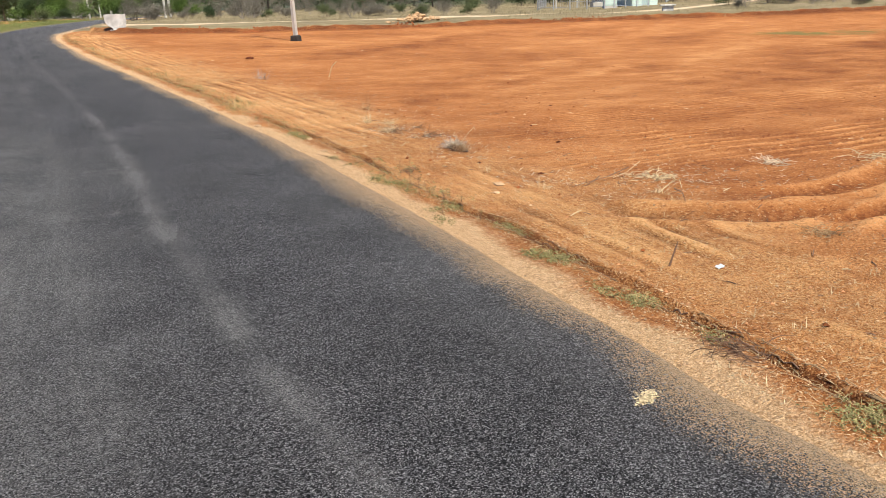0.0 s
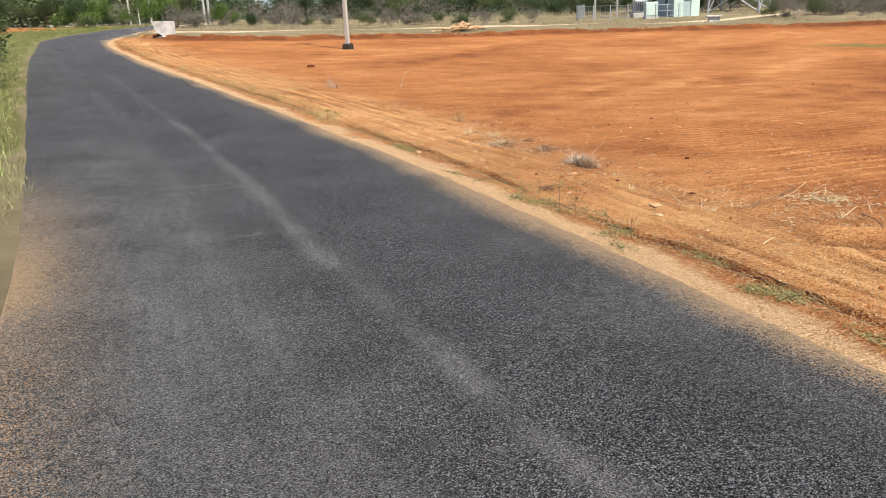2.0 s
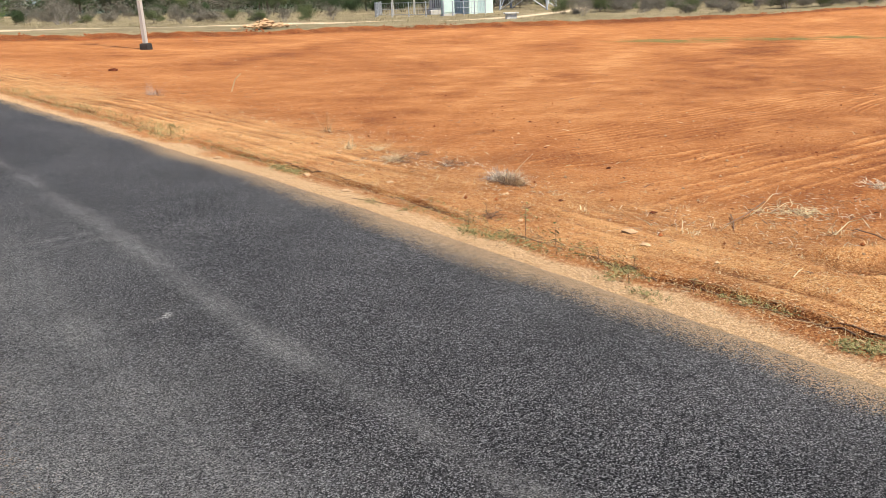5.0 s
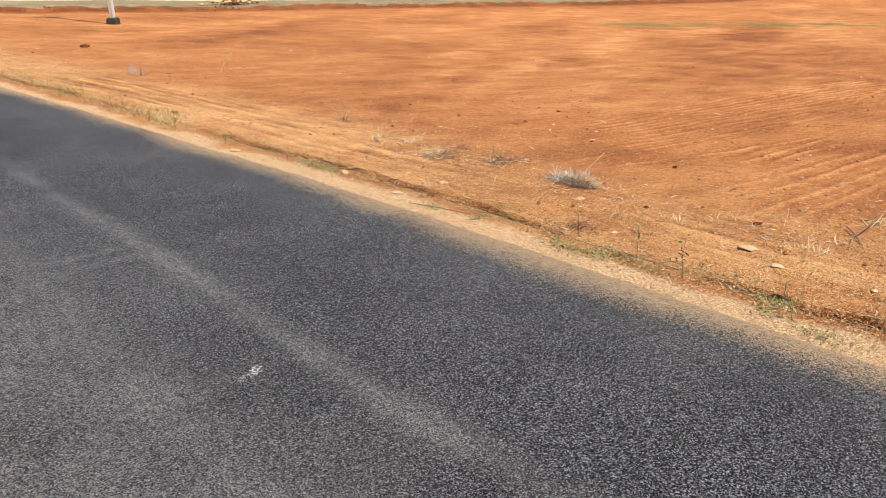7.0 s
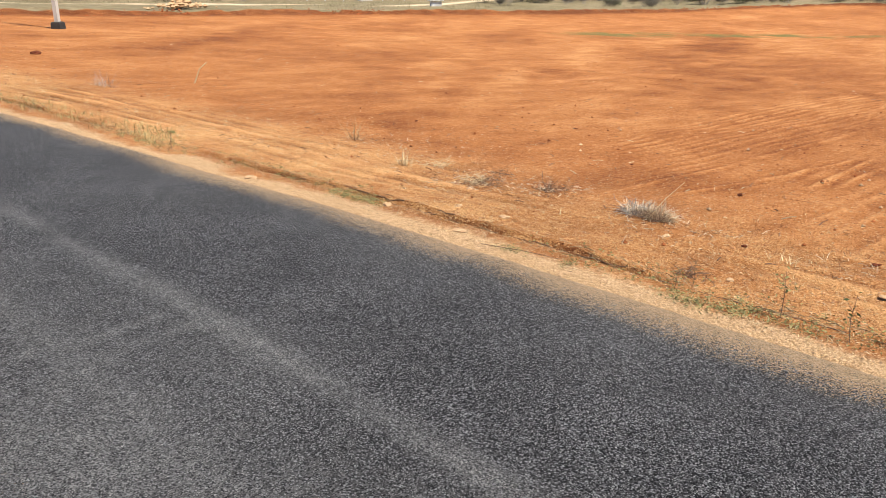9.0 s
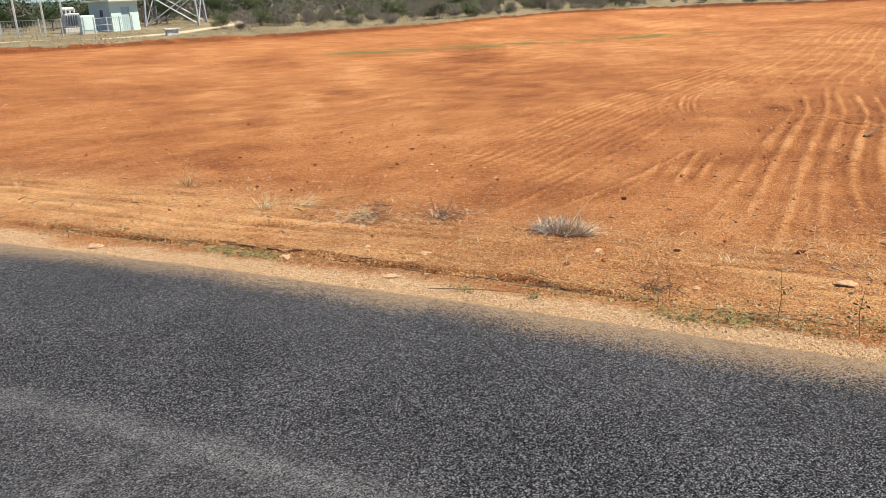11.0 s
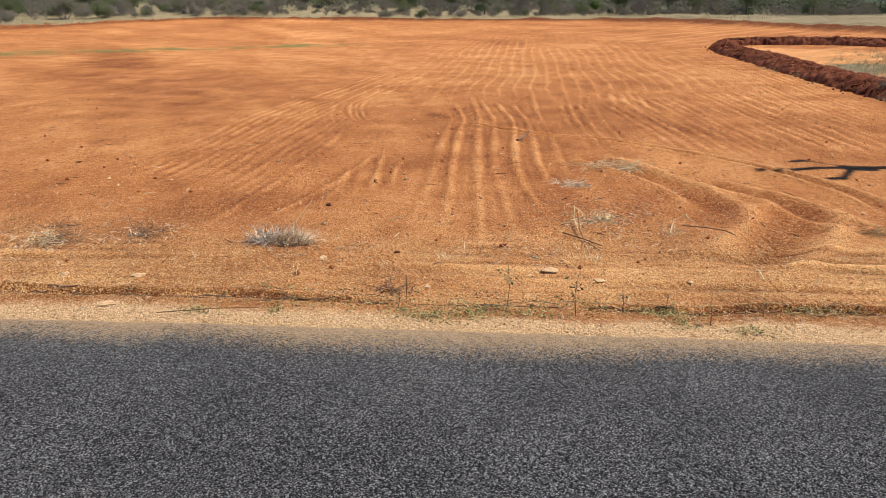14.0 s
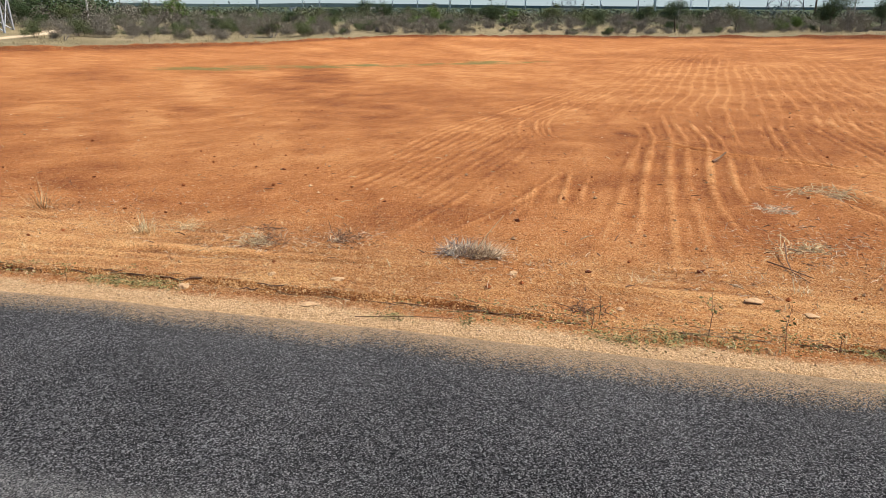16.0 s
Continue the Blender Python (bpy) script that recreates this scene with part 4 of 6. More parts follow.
# dark growth behind the yard
for b, far, k in ((38.6, 88, 0.9), (40.2, 86, 0.75), (41.8, 90, 1.0), (43.5, 87, 0.8), (45.2, 90, 0.9), (46.6, 86, 0.7), (48.3, 90, 0.95), (49.8, 87, 0.8), (51.5, 90, 0.9), (53.2, 86, 0.75), (54.8, 88, 0.8)):
    plant((B_DARK, B_OLIVE, T_ROUND)[int(far) % 3], *polar(b, far, -0.4, 4.0), k)
# dark bushes on the left verge
for x, y, k in ((0.1, 20.0, 0.85), (0.45, 22.6, 0.9), (0.9, 27.5, 0.9), (0.5, 21.2, 0.7), (0.8, 25.4, 0.7), (-0.35, 16.6, 0.45), (-0.9, 17.6, 0.9), (-2.9, 28, 1.2), (-0.6, 24.5, 0.35), (1.0, 37, 0.45), (3.6, 48, 0.55)):
    plant(random.Random(int(y * 10)).choice((B_DARK, B_OLIVE, B_OLIVE)), x, y, k)


def clear_of_yard(x, y):
    """Nothing grows in the substation yard or in front of it."""
    b, far = math.degrees(math.atan2(x + 0.4, y - 4)), math.hypot(x + 0.4, y - 4)
    return not (37.5 < b < 56 and far < 92)


def scatter(count, b0, b1, d0, d1, kinds, s0, s1, seed):
    r = random.Random(seed)
    for _ in range(count):
        far = d0 + (d1 - d0) * r.random() ** 1.3
        x, y = polar(r.uniform(b0, b1), far)
        k = r.uniform(s0, s1)
        if not clear_of_yard(x, y) or inside(np.array([x]), np.array([y]), FIELD)[0] or min(math.hypot(x - a, y - b) for a, b in SAND_TRACK + FIELD_FAR) < 2.0 or abs(x - road_edge(y) + ROAD_W / 2) < ROAD_W / 2 + 1.2:
            continue
        plant(r.choice(kinds), x, y, k)


scatter(190, 64, 128, 77, 112, MIXED + GREYS, 0.4, 0.85, 1)
scatter(40, 74, 128, 90, 150, [T_ROUND, T_OLIVE, B_BARE, B_DARK], 0.55, 0.85, 2)
scatter(300, 56, 128, 71, 84, GREYS, 0.25, 0.6, 7)
scatter(120, 52, 84, 62, 98, GREYS, 0.5, 1.0, 3)
scatter(90, 15, 54, 62, 90, GREYS + MIXED, 0.4, 0.8, 4)
scatter(70, 14, 62, 92, 130, [T_ROUND, T_ROUND, T_OLIVE, B_DARK, B_BARE], 0.8, 1.3, 5)
scatter(30, -14, 12, 85, 130, [T_ROUND, T_FRESH, B_DARK, T_OLIVE], 0.9, 1.5, 6)


# ---- woods and hills on the far plain ----
def woods(name, label, count, b0, b1, d0, d1, t0, t1, cards, mat, seed, grow=1.0):
    """Trees too far to tell apart, each a loose clump of leaf sprays."""
    s, r = Shape(), random.Random(seed)
    for _ in range(count):
        far = d0 * (d1 / d0) ** (r.random() ** grow)
        x, y = polar(r.uniform(b0, b1), far)
        if not clear_of_yard(x, y):
            continue
        z, k = height(x, y), r.uniform(t0, t1)
        wide, size = k * r.uniform(0.45, 0.8), k * 0.72 / math.sqrt(cards)
        for _ in range(cards):
            c = Vector((x + r.gauss(0, 0.5) * wide, y + r.gauss(0, 0.5) * wide, z + k * (0.55 + 0.22 * r.gauss(0, 1))))
            a = Vector((r.uniform(-1, 1), r.uniform(-1, 1), r.uniform(-0.5, 0.5))).normalized() * size * r.uniform(0.6, 1.3)
            q = a.cross(Vector((r.uniform(-1, 1), r.uniform(-1, 1), r.uniform(0.2, 1)))).normalized() * size * r.uniform(0.5, 0.9)
            s.face([c - a, c - q, c + a, c + q])
    one(name, s, mat, label, "woods", kind="stuff")


woods("thicket", "dark thorn thicket behind the scrub", 360, 2, 62, 98, 190, 2.6, 4.6, 300, LEAF_DARK, 31)
woods("dry_thicket", "grey-brown leafless thicket behind the scrub", 200, 12, 66, 92, 150, 1.6, 2.8, 260, BRUSH, 32)
woods("roadside_grove", "fresh green grove beside the bend", 150, -16, 15, 96, 170, 3.0, 5.0, 130, LEAF_MID, 33)
woods("scrub_belt", "olive and grey scrub behind the first bushes", 640, 62, 132, 98, 230, 1.2, 2.3, 190, OLIVE, 34)
woods("dry_scrub_belt", "grey dry scrub behind the first bushes", 640, 56, 132, 84, 200, 0.8, 1.7, 170, BRUSH, 35)
woods("far_woods", "dark green palms and trees over the distant plain, haze put into their colour", 4200, -30, 150, 260, 2600, 2.6, 4.6, 34, FAR_LEAF, 36, 0.8)


def far_hills():
    s = Shape()
    pts = []
    for k in range(161):
        b = -180 + 360 * k / 160
        x, y = polar(b, 3900)
        pts.append((x, y, 3 + 14 * (0.5 + 0.5 * float(vnoise(k * 1.0, 0.0, 9, 51))) + 4 * float(vnoise(k * 1.0, 3.0, 3, 52))))
    for a, b in zip(pts, pts[1:]):
        back = 1.05
        s.face([(a[0], a[1], -12), (b[0], b[1], -12), b, a])
        s.face([a, b, (b[0] * back, b[1] * back, -12), (a[0] * back, a[1] * back, -12)])
    one("backdrop", s, HAZY, "low ridge on the horizon with blue-green haze put into its colour", "hills", kind="structure")


far_hills()
for b, far, k in ((87.6, 150, 0.42), (66.9, 118, 0.62), (65.2, 150, 0.6), (63.5, 190, 0.6), (62.3, 200, 0.65), (58.6, 170, 0.5), (59.2, 190, 0.6), (60.1, 210, 0.55), (61.2, 180, 0.5), (58.0, 220, 0.6), (73.8, 420, 0.5), (72.9, 500, 0.6)):
    plant(PALM, *polar(b, far, *EYE), k)


def farmhouse(x, y, w, d, h, label):
    root = thing("house", label, "house", "far white houses")
    root.matrix_basis = on_ground(x, y, rng.uniform(-30, 30))
    part("wall", Shape().box(-w / 2, w / 2, -d / 2, d / 2, -0.3, h, bevel=0.05), WHITEWASH, root)
    part("roof", Shape().box(-w / 2 - 0.3, w / 2 + 0.3, -d / 2 - 0.3, d / 2 + 0.3, h, h + 0.2, bevel=0.04), RED_TIN, root)
    for k in (-0.3, 0.1, 0.35):
        part("window", Shape().box(w * k, w * k + 0.9, -d / 2 - 0.02, -d / 2 + 0.02, h * 0.45, h * 0.75), DARK_STEEL, root)


for b, far, w in ((8.7, 128, 9), (9.9, 135, 11), (6.8, 140, 8), (74.4, 900, 16), (80.2, 1000, 22), (79.5, 980, 14)):
    farmhouse(*polar(b, far), w, 6, 4.2, "white flat-roofed house far off among trees")


# ---- wind turbines, pylons, poles ----
def wind_turbine():
    root = thing("wind_turbine", "white wind turbine standing far off on the plain", "wind turbine", "wind farm")
    part("tower", Shape().tube([(0, 0, -4), (0, 0, 40), (0, 0, 80)], [2.1, 1.7, 1.2], 14), WHITE_STEEL, root, smooth_faces=True)
    part("nacelle", Shape().box(-1.6, 1.6, -3, 6, 79, 82.4, bevel=0.5), WHITE_STEEL, root)
    part("hub", Shape().tube([(0, -5.2, 80.7), (0, -4.2, 80.7), (0, -3, 80.7)], [0.5, 1.4, 1.5], 10), WHITE_STEEL, root)
    for k in range(3):
        w = radians(90 + 120 * k + 17)
        d = Vector((math.cos(w), 0, math.sin(w)))
        c = Vector((0, -4.2, 80.7))
        side = d.cross(Vector((0, 1, 0)))
        blade = Shape()
        for a, b, wa, wb in ((1, 8, 0.7, 1.5), (8, 22, 1.5, 0.9), (22, 38, 0.9, 0.15)):
            for o in (-0.15, 0.15):
                blade.face([c + d * a - side * wa + Vector((0, o, 0)), c + d * b - side * wb + Vector((0, o, 0)), c + d * b + side * wb + Vector((0, o, 0)), c + d * a + side * wa + Vector((0, o, 0))])
        part("blade", blade, WHITE_STEEL, root)
    return root


TURBINE = wind_turbine()
TURBINE.matrix_basis = pose(*polar(72.2, 1350, *EYE), -5, 0, 0, 20)
# bearing and distance of the others
for b, far in ((60.8, 2500), (65.1, 2100), (75.2, 3000), (76.3, 3300), (79.2, 1900), (81.2, 3300), (82.9, 2900), (85.1, 2000), (86.5, 3300), (88.9, 3000), (90.2, 2200), (92.0, 3300), (94.1, 2600), (95.2, 3300), (98.7, 1250), (101, 3000), (102.1, 2300), (104, 3400), (108.9, 3100), (114.5, 1300), (57.5, 2600), (117, 2900)):
    copy_thing(TURBINE, pose(*polar(b, far, *EYE), -6, 0, 0, rng.uniform(-40, 60)))


def pylon(tall, foot, top, mat=STEEL):
    """A lattice mast of angle iron on four legs."""
    root = thing("lattice_pylon", "steel lattice power pylon on four braced legs", "pylon", "power pylons")
    levels = [0.0]
    while levels[-1] < tall:
        levels.append(levels[-1] + max(1.2, (foot + (top - foot) * levels[-1] / tall) * 0.62))
    levels[-1] = tall
    corner = lambda z, sx, sy: Vector((sx, sy, 0)) * (foot + (top - foot) * z / tall) / 2 + Vector((0, 0, z))
    sgn = ((-1, -1), (1, -1), (1, 1), (-1, 1))
    w = foot * 0.022
    for sx, sy in sgn:
        part("leg", Shape().tube([corner(-0.3, sx, sy), corner(tall, sx, sy)], [w, w * 0.7], 4), mat, root)
    for a, b in zip(sgn, sgn[1:] + sgn[:1]):
        brace = Shape()
        for z0, z1 in zip(levels, levels[1:]):
            brace.tube([corner(z0, *a), corner(z1, *b)], [w * 0.5] * 2, 4)
            brace.tube([corner(z0, *b), corner(z1, *a)], [w * 0.5] * 2, 4)
            brace.tube([corner(z1, *a), corner(z1, *b)], [w * 0.5] * 2, 4)
        part("bracing", brace, mat, root)
    for z in (tall * 0.72, tall * 0.86, tall * 0.98):
        half = foot * 0.75
        part("crossarm", Shape().tube([(-half, 0, z), (0, 0, z + 0.5), (half, 0, z)], [0.05, 0.12, 0.05], 4), mat, root)
    return root


PYLON = pylon(26, 4.7, 1.2, GREY_STEEL)
PYLON.matrix_basis = on_ground(67.5, 53.7, 24)
P2 = pylon(30, 6.4, 1.5, DARK_STEEL)
P2.matrix_basis = on_ground(*polar(106.5, 215, *EYE), 16)
copy_thing(P2, on_ground(*polar(93.0, 430, *EYE), 30))
copy_thing(P2, on_ground(*polar(116, 330, *EYE), 70))
copy_thing(P2, on_ground(*polar(80.5, 900, *EYE), 10))


def wire_pole(tall, label, group, width=0.2, mat=CONCRETE, half=0.75, rise=0.32, drop=0.75):
    """A tapered concrete line pole with a V crossarm and insulators."""
    root = thing("electric_pole", label, "electric pole", group)
    shaft = Shape().box(-width / 2, width / 2, -width * 0.4, width * 0.4, -0.4, tall, taper=width * 0.16, bevel=0.015)
    part("shaft", shaft, mat, root)
    z = tall - drop
    part("crossarm", Shape().tube([(-half, 0, z + rise), (0, 0.02, z), (half, 0, z + rise)], [0.045, 0.05, 0.045], 4), DARK_STEEL, root)
    part("brace", Shape().tube([(0, 0, tall - 0.1), (0, 0, tall + 0.35)], [0.04, 0.03], 5), DARK_STEEL, root)
    part("clamp", Shape().box(-0.16, 0.16, -0.15, 0.15, z - 0.16, z + 0.08, bevel=0.02), DARK_STEEL, root)
    for x, q in ((-half, z + rise), (half, z + rise), (0, tall + 0.35)):
        part("insulator", Shape().tube([(x, 0, q), (x, 0, q + 0.06), (x, 0, q + 0.1), (x, 0, q + 0.22), (x, 0, q + 0.27)], [0.03, 0.09, 0.05, 0.085, 0.03], 8), CONCRETE, root, "brown glazed insulator")
    return root


FIELD_POLE = wire_pole(8.5, "tapered concrete electric pole with tarred foot in red soil", "", 0.16)
FIELD_POLE.matrix_basis = on_ground(14.5, 31.45, 28)
foot = Shape().box(-0.18, 0.18, -0.18, 0.18, -0.2, 0.22, taper=0.03, bevel=0.03)
part("footing", foot, TAR, FIELD_POLE, "black tarred footing")
SHADE_POLE = wire_pole(7.95, "concrete electric pole with a V crossarm beside the field", "", 0.2, half=0.57, rise=0.68, drop=1.35)
SHADE_POLE.matrix_basis = on_ground(8.28, -2.45, -12)
LINE_POLE = wire_pole(7.5, "thin concrete line pole among bushes", "line poles", 0.18)
LINE_POLE.matrix_basis = on_ground(*polar(17.75, 73), 20)
for b, far in ((18.05, 74), (12.9, 74), (14.2, 80), (13.4, 90), (96.5, 118), (99.2, 130), (109.6, 120), (113, 140), (60.5, 96)):
    copy_thing(LINE_POLE, on_ground(*polar(b, far), rng.uniform(0, 90)))


# ---- substation beyond the field ----
def shed():
    root = thing("shed", "small flat-roofed mint green concrete shed behind a fence", "shed")
    root.matrix_basis = on_ground(59.7, 54.4, -19)
    w, d, h, k = 2.55, 3.2, 2.3, 0.2  # front is towards -y
    front = Shape().box(-w / 2, -0.35, -d / 2, -d / 2 + k, -0.3, h).box(0.45, w / 2, -d / 2, -d / 2 + k, -0.3, h).box(-0.35, 0.45, -d / 2, -d / 2 + k, 1.85, h)
    part("front_wall", front, MINT, root)
    side = Shape().box(-w / 2, -w / 2 + k, -d / 2 + k, -0.5, -0.3, h).box(-w / 2, -w / 2 + k, 0.1, d / 2, -0.3, h).box(-w / 2, -w / 2 + k, -0.5, 0.1, -0.3, 1.1).box(-w / 2, -w / 2 + k, -0.5, 0.1, 1.75, h)
    part("side_wall", side, SHADED_SIDE_AND_DOOR, root, "side wall with its blue-grey shade put into the colour")
    part("side_wall", Shape().box(w / 2 - k, w / 2, -d / 2 + k, d / 2, -0.3, h), MINT, root)
    part("back_wall", Shape().box(-w / 2 + k, w / 2 - k, d / 2 - k, d / 2, -0.3, h), MINT, root)
    part("roof", Shape().box(-w / 2 - 0.4, w / 2 + 0.4, -d / 2 - 0.5, d / 2 + 0.4, h, h + 0.14, bevel=0.02), RED_TIN, root, "pale concrete roof slab")
    part("door", Shape().box(-0.33, 0.43, -d / 2 + 0.09, -d / 2 + 0.14, -0.05, 1.84), SHADED_SIDE_AND_DOOR, root, "blue-grey door")
    win = part("window", Shape().box(-w / 2 + 0.06, -w / 2 + 0.1, -0.5, 0.1, 1.1, 1.75), DARK_STEEL, root, "dark window")
    part("frame", Shape().box(-w / 2 - 0.015, -w / 2 + 0.02, -0.5, -0.46, 1.1, 1.75).box(-w / 2 - 0.015, -w / 2 + 0.02, 0.06, 0.1, 1.1, 1.75).box(-w / 2 - 0.015, -w / 2 + 0.02, -0.46, 0.06, 1.71, 1.75), STEEL, win)
    return root


shed()


def fence(pts, gap, tall, label):
    """Posts with two rails and thin pickets."""
    root = thing("fence", label, "fence", "substation fences")
    for (ax, ay), (bx, by) in zip(pts, pts[1:]):
        n = max(1, round(math.hypot(bx - ax, by - ay) / gap))
        at = [Vector((ax + (bx - ax) * k / n, ay + (by - ay) * k / n, 0)) for k in range(n + 1)]
        for p in at:
            p.z = height(p.x, p.y)
            part("post", Shape().tube([p - Vector((0, 0, 0.2)), p + Vector((0, 0, tall))], [0.055, 0.05], 6), STEEL, root)
        for z in (tall * 0.93, tall * 0.5, tall * 0.12):
            part("rail", Shape().tube([p + Vector((0, 0, z)) for p in at], [0.022] * len(at), 4), STEEL, root)
        mesh = Shape()
        for a, b in zip(at, at[1:]):
            for k in range(1, 7):
                q = a.lerp(b, k / 7)
                mesh.tube([q + Vector((0, 0, tall * 0.12)), q + Vector((0, 0, tall * 0.93))], [0.010] * 2, 3, caps=False)
        tagged(part("picket", mesh, STEEL, root), kind="stuff")
    return root


fence([(51.9, 59.4), (53.6, 52.5)], 1.6, 1.25, "grey steel picket fence round the substation yard")
fence([(51.9, 59.4), (57, 64)], 1.6, 1.25, "grey steel picket fence at the yard's far side")
fence([(54.9, 52.6), (57.6, 51.1)], 0.9, 1.2, "mint painted steel gate railing beside the shed")


def transformer(x, y, rz):
    root = thing("transformer", "grey oil transformer with cooling fins and bushings", "transformer")
    root.matrix_basis = on_ground(x, y, rz)
    part("tank", Shape().box(-0.6, 0.6, -0.4, 0.4, 0.35, 1.5, bevel=0.04), STEEL, root)
    for k in range(6):
        part("fin", Shape().box(-0.55 + 0.2 * k, -0.50 + 0.2 * k, -0.62, -0.4, 0.5, 1.35), DARK_STEEL, root)
    for k in range(3):
        x0 = -0.35 + 0.35 * k
        part("bushing", Shape().tube([(x0, 0, 1.5), (x0, 0, 1.6), (x0, 0, 1.7), (x0, 0, 1.8), (x0, 0, 1.95)], [0.05, 0.09, 0.05, 0.085, 0.03], 7), WHITEWASH, root)
    part("plinth", Shape().box(-0.8, 0.8, -0.6, 0.6, -0.2, 0.35, bevel=0.03), CONCRETE, root)
    part("conservator", Shape().tube([(-0.5, 0.3, 1.85), (0.4, 0.3, 1.85)], [0.16, 0.16], 10), STEEL, root)


transformer(58.0, 57.4, -30)
copy_thing(LINE_POLE, on_ground(56.5, 58.9, 30))
copy_thing(LINE_POLE, on_ground(57.6, 57.9, 30))
copy_thing(LINE_POLE, on_ground(55.1, 60.4, 30))
cab = thing("control_cabinet", "pale green switch cabinet on a plinth in the yard", "cabinet")
cab.matrix_basis = on_ground(55.9, 54.1, -30)
part("body", Shape().box(-0.55, 0.55, -0.3, 0.3, 0.1, 1.35, bevel=0.03), MINT, cab)
part("door", Shape().box(-0.5, 0.5, -0.33, -0.303, 0.2, 1.28, bevel=0.008), MINT, cab)
part("plinth", Shape().box(-0.6, 0.6, -0.35, 0.35, -0.2, 0.1), CONCRETE, cab)
seat = thing("concrete_trough", "small whitewashed concrete trough with a flat slab top", "trough")
seat.matrix_basis = on_ground(48.1, 40.8, -40, 0.68)
part("body", Shape().box(-0.55, 0.55, -0.35, 0.35, -0.2, 0.42, bevel=0.03), WHITEWASH, seat)
part("slab", Shape().box(-0.75, 0.75, -0.5, 0.5, 0.42, 0.56, bevel=0.02), WHITEWASH, seat)


# ---- whitewashed block at the bend and the rubble heap ----
def block():
    root = thing("culvert_block", "cracked whitewashed culvert parapet leaning at the road bend", "parapet")
    root.matrix_basis = on_ground(10.05, 41.95, -14, 0.8, 0.1)
    s = Shape()
    front = [(-0.62, 0.93), (-0.30, 0.95), (-0.12, 0.91), (0.10, 0.94), (0.42, 0.91), (0.60, 0.92), (0.60, 0.45), (0.50, -0.1), (-0.06, -0.1), (-0.18, 0.10), (-0.50, 0.34), (-0.60, 0.52)]
    n = len(front)
    s.v = [(x, -0.25 + 0.02 * math.sin(9 * x), z) for x, z in front] + [(x * 0.97, 0.25, z * 0.98) for x, z in front]
    s.f = [tuple(range(n)), tuple(range(2 * n - 1, n - 1, -1))] + [(k, n + k, n + (k + 1) % n, (k + 1) % n) for k in range(n)]
    part("body", s, WHITEWASH, root)
    chip = Shape()
    r = random.Random(3)
    for k in range(7):
        chip.pebble((-0.3 + 0.12 * k, -0.45 + 0.1 * r.random(), 0.03), r.uniform(0.06, 0.14), r)
    part("fallen_plaster", chip, WHITEWASH, root)


block()
heap, r = Shape(), random.Random(21)
for k in range(130):
    w, q = r.uniform(0, 6.28), abs(r.gauss(0, 0.55))
    heap.pebble((26.7 + math.cos(w) * q * 1.5, 41.2 + math.sin(w) * q, height(26.7, 41.2) + max(0, 0.45 - 0.42 * q) * r.random() + 0.05), r.uniform(0.07, 0.2), r)
one("rubble_heap", heap, STONE, "heap of pale broken stone by the sandy track", "rubble", kind="stuff")


# ---- dry tufts, twigs, stones and weeds beside the road ----
def ground_z(x, y):
    """The height of the ground with its relief."""
    return float(ground_fn(np.array([[float(x)]]), np.array([[float(y)]]))[2][0, 0])


def blade(shape, p, d, length, width, bend, rng, parts=3):
    """One bent, tapering blade of grass."""
    side = d.cross(Vector((0, 0, 1)))
    side = (side if side.length > 0.1 else Vector((1, 0, 0))).normalized()
    fall = Vector((d.x, d.y, 0)) * bend - Vector((0, 0, bend))
    pts = [p + d * length * k / parts + fall * length * (k / parts) ** 2 for k in range(parts + 1)]
    n = len(shape.v)
    for k, q in enumerate(pts):
        w = width * (1 - k / parts) ** 0.7 + 0.0004
        shape.v += [tuple(q - side * w), tuple(q + side * w)]
    for k in range(parts):
        shape.f.append((n + 2 * k, n + 2 * k + 1, n + 2 * k + 3, n + 2 * k + 2))


def tuft(x, y, radius, tall, count, label, mat, seed, lean=(0.0, 0.0), name="dry_grass_tuft", spread_by=0.6):
    r = random.Random(seed)
    s = Shape()
    for _ in range(count):
        w, q = r.uniform(0, 6.28), radius * math.sqrt(r.random())
        px, py = math.cos(w) * q * 0.5, math.sin(w) * q
        d = Vector((math.cos(w) * q / radius * spread_by + r.gauss(0, 0.5 * spread_by + 0.06) + lean[0], math.sin(w) * q / radius * spread_by + r.gauss(0, 0.5 * spread_by + 0.06) + lean[1], r.uniform(0.5, 1.2))).normalized()
        blade(s, Vector((px, py, -0.01)), d, tall * r.uniform(0.35, 1.15), 0.0024, r.uniform(0.0, 0.55), r, 4)
    ob = one(name, s, mat, label, "dry grass", "tufts beside the road")
    ob.location = (x, y, ground_z(x, y))
    return ob


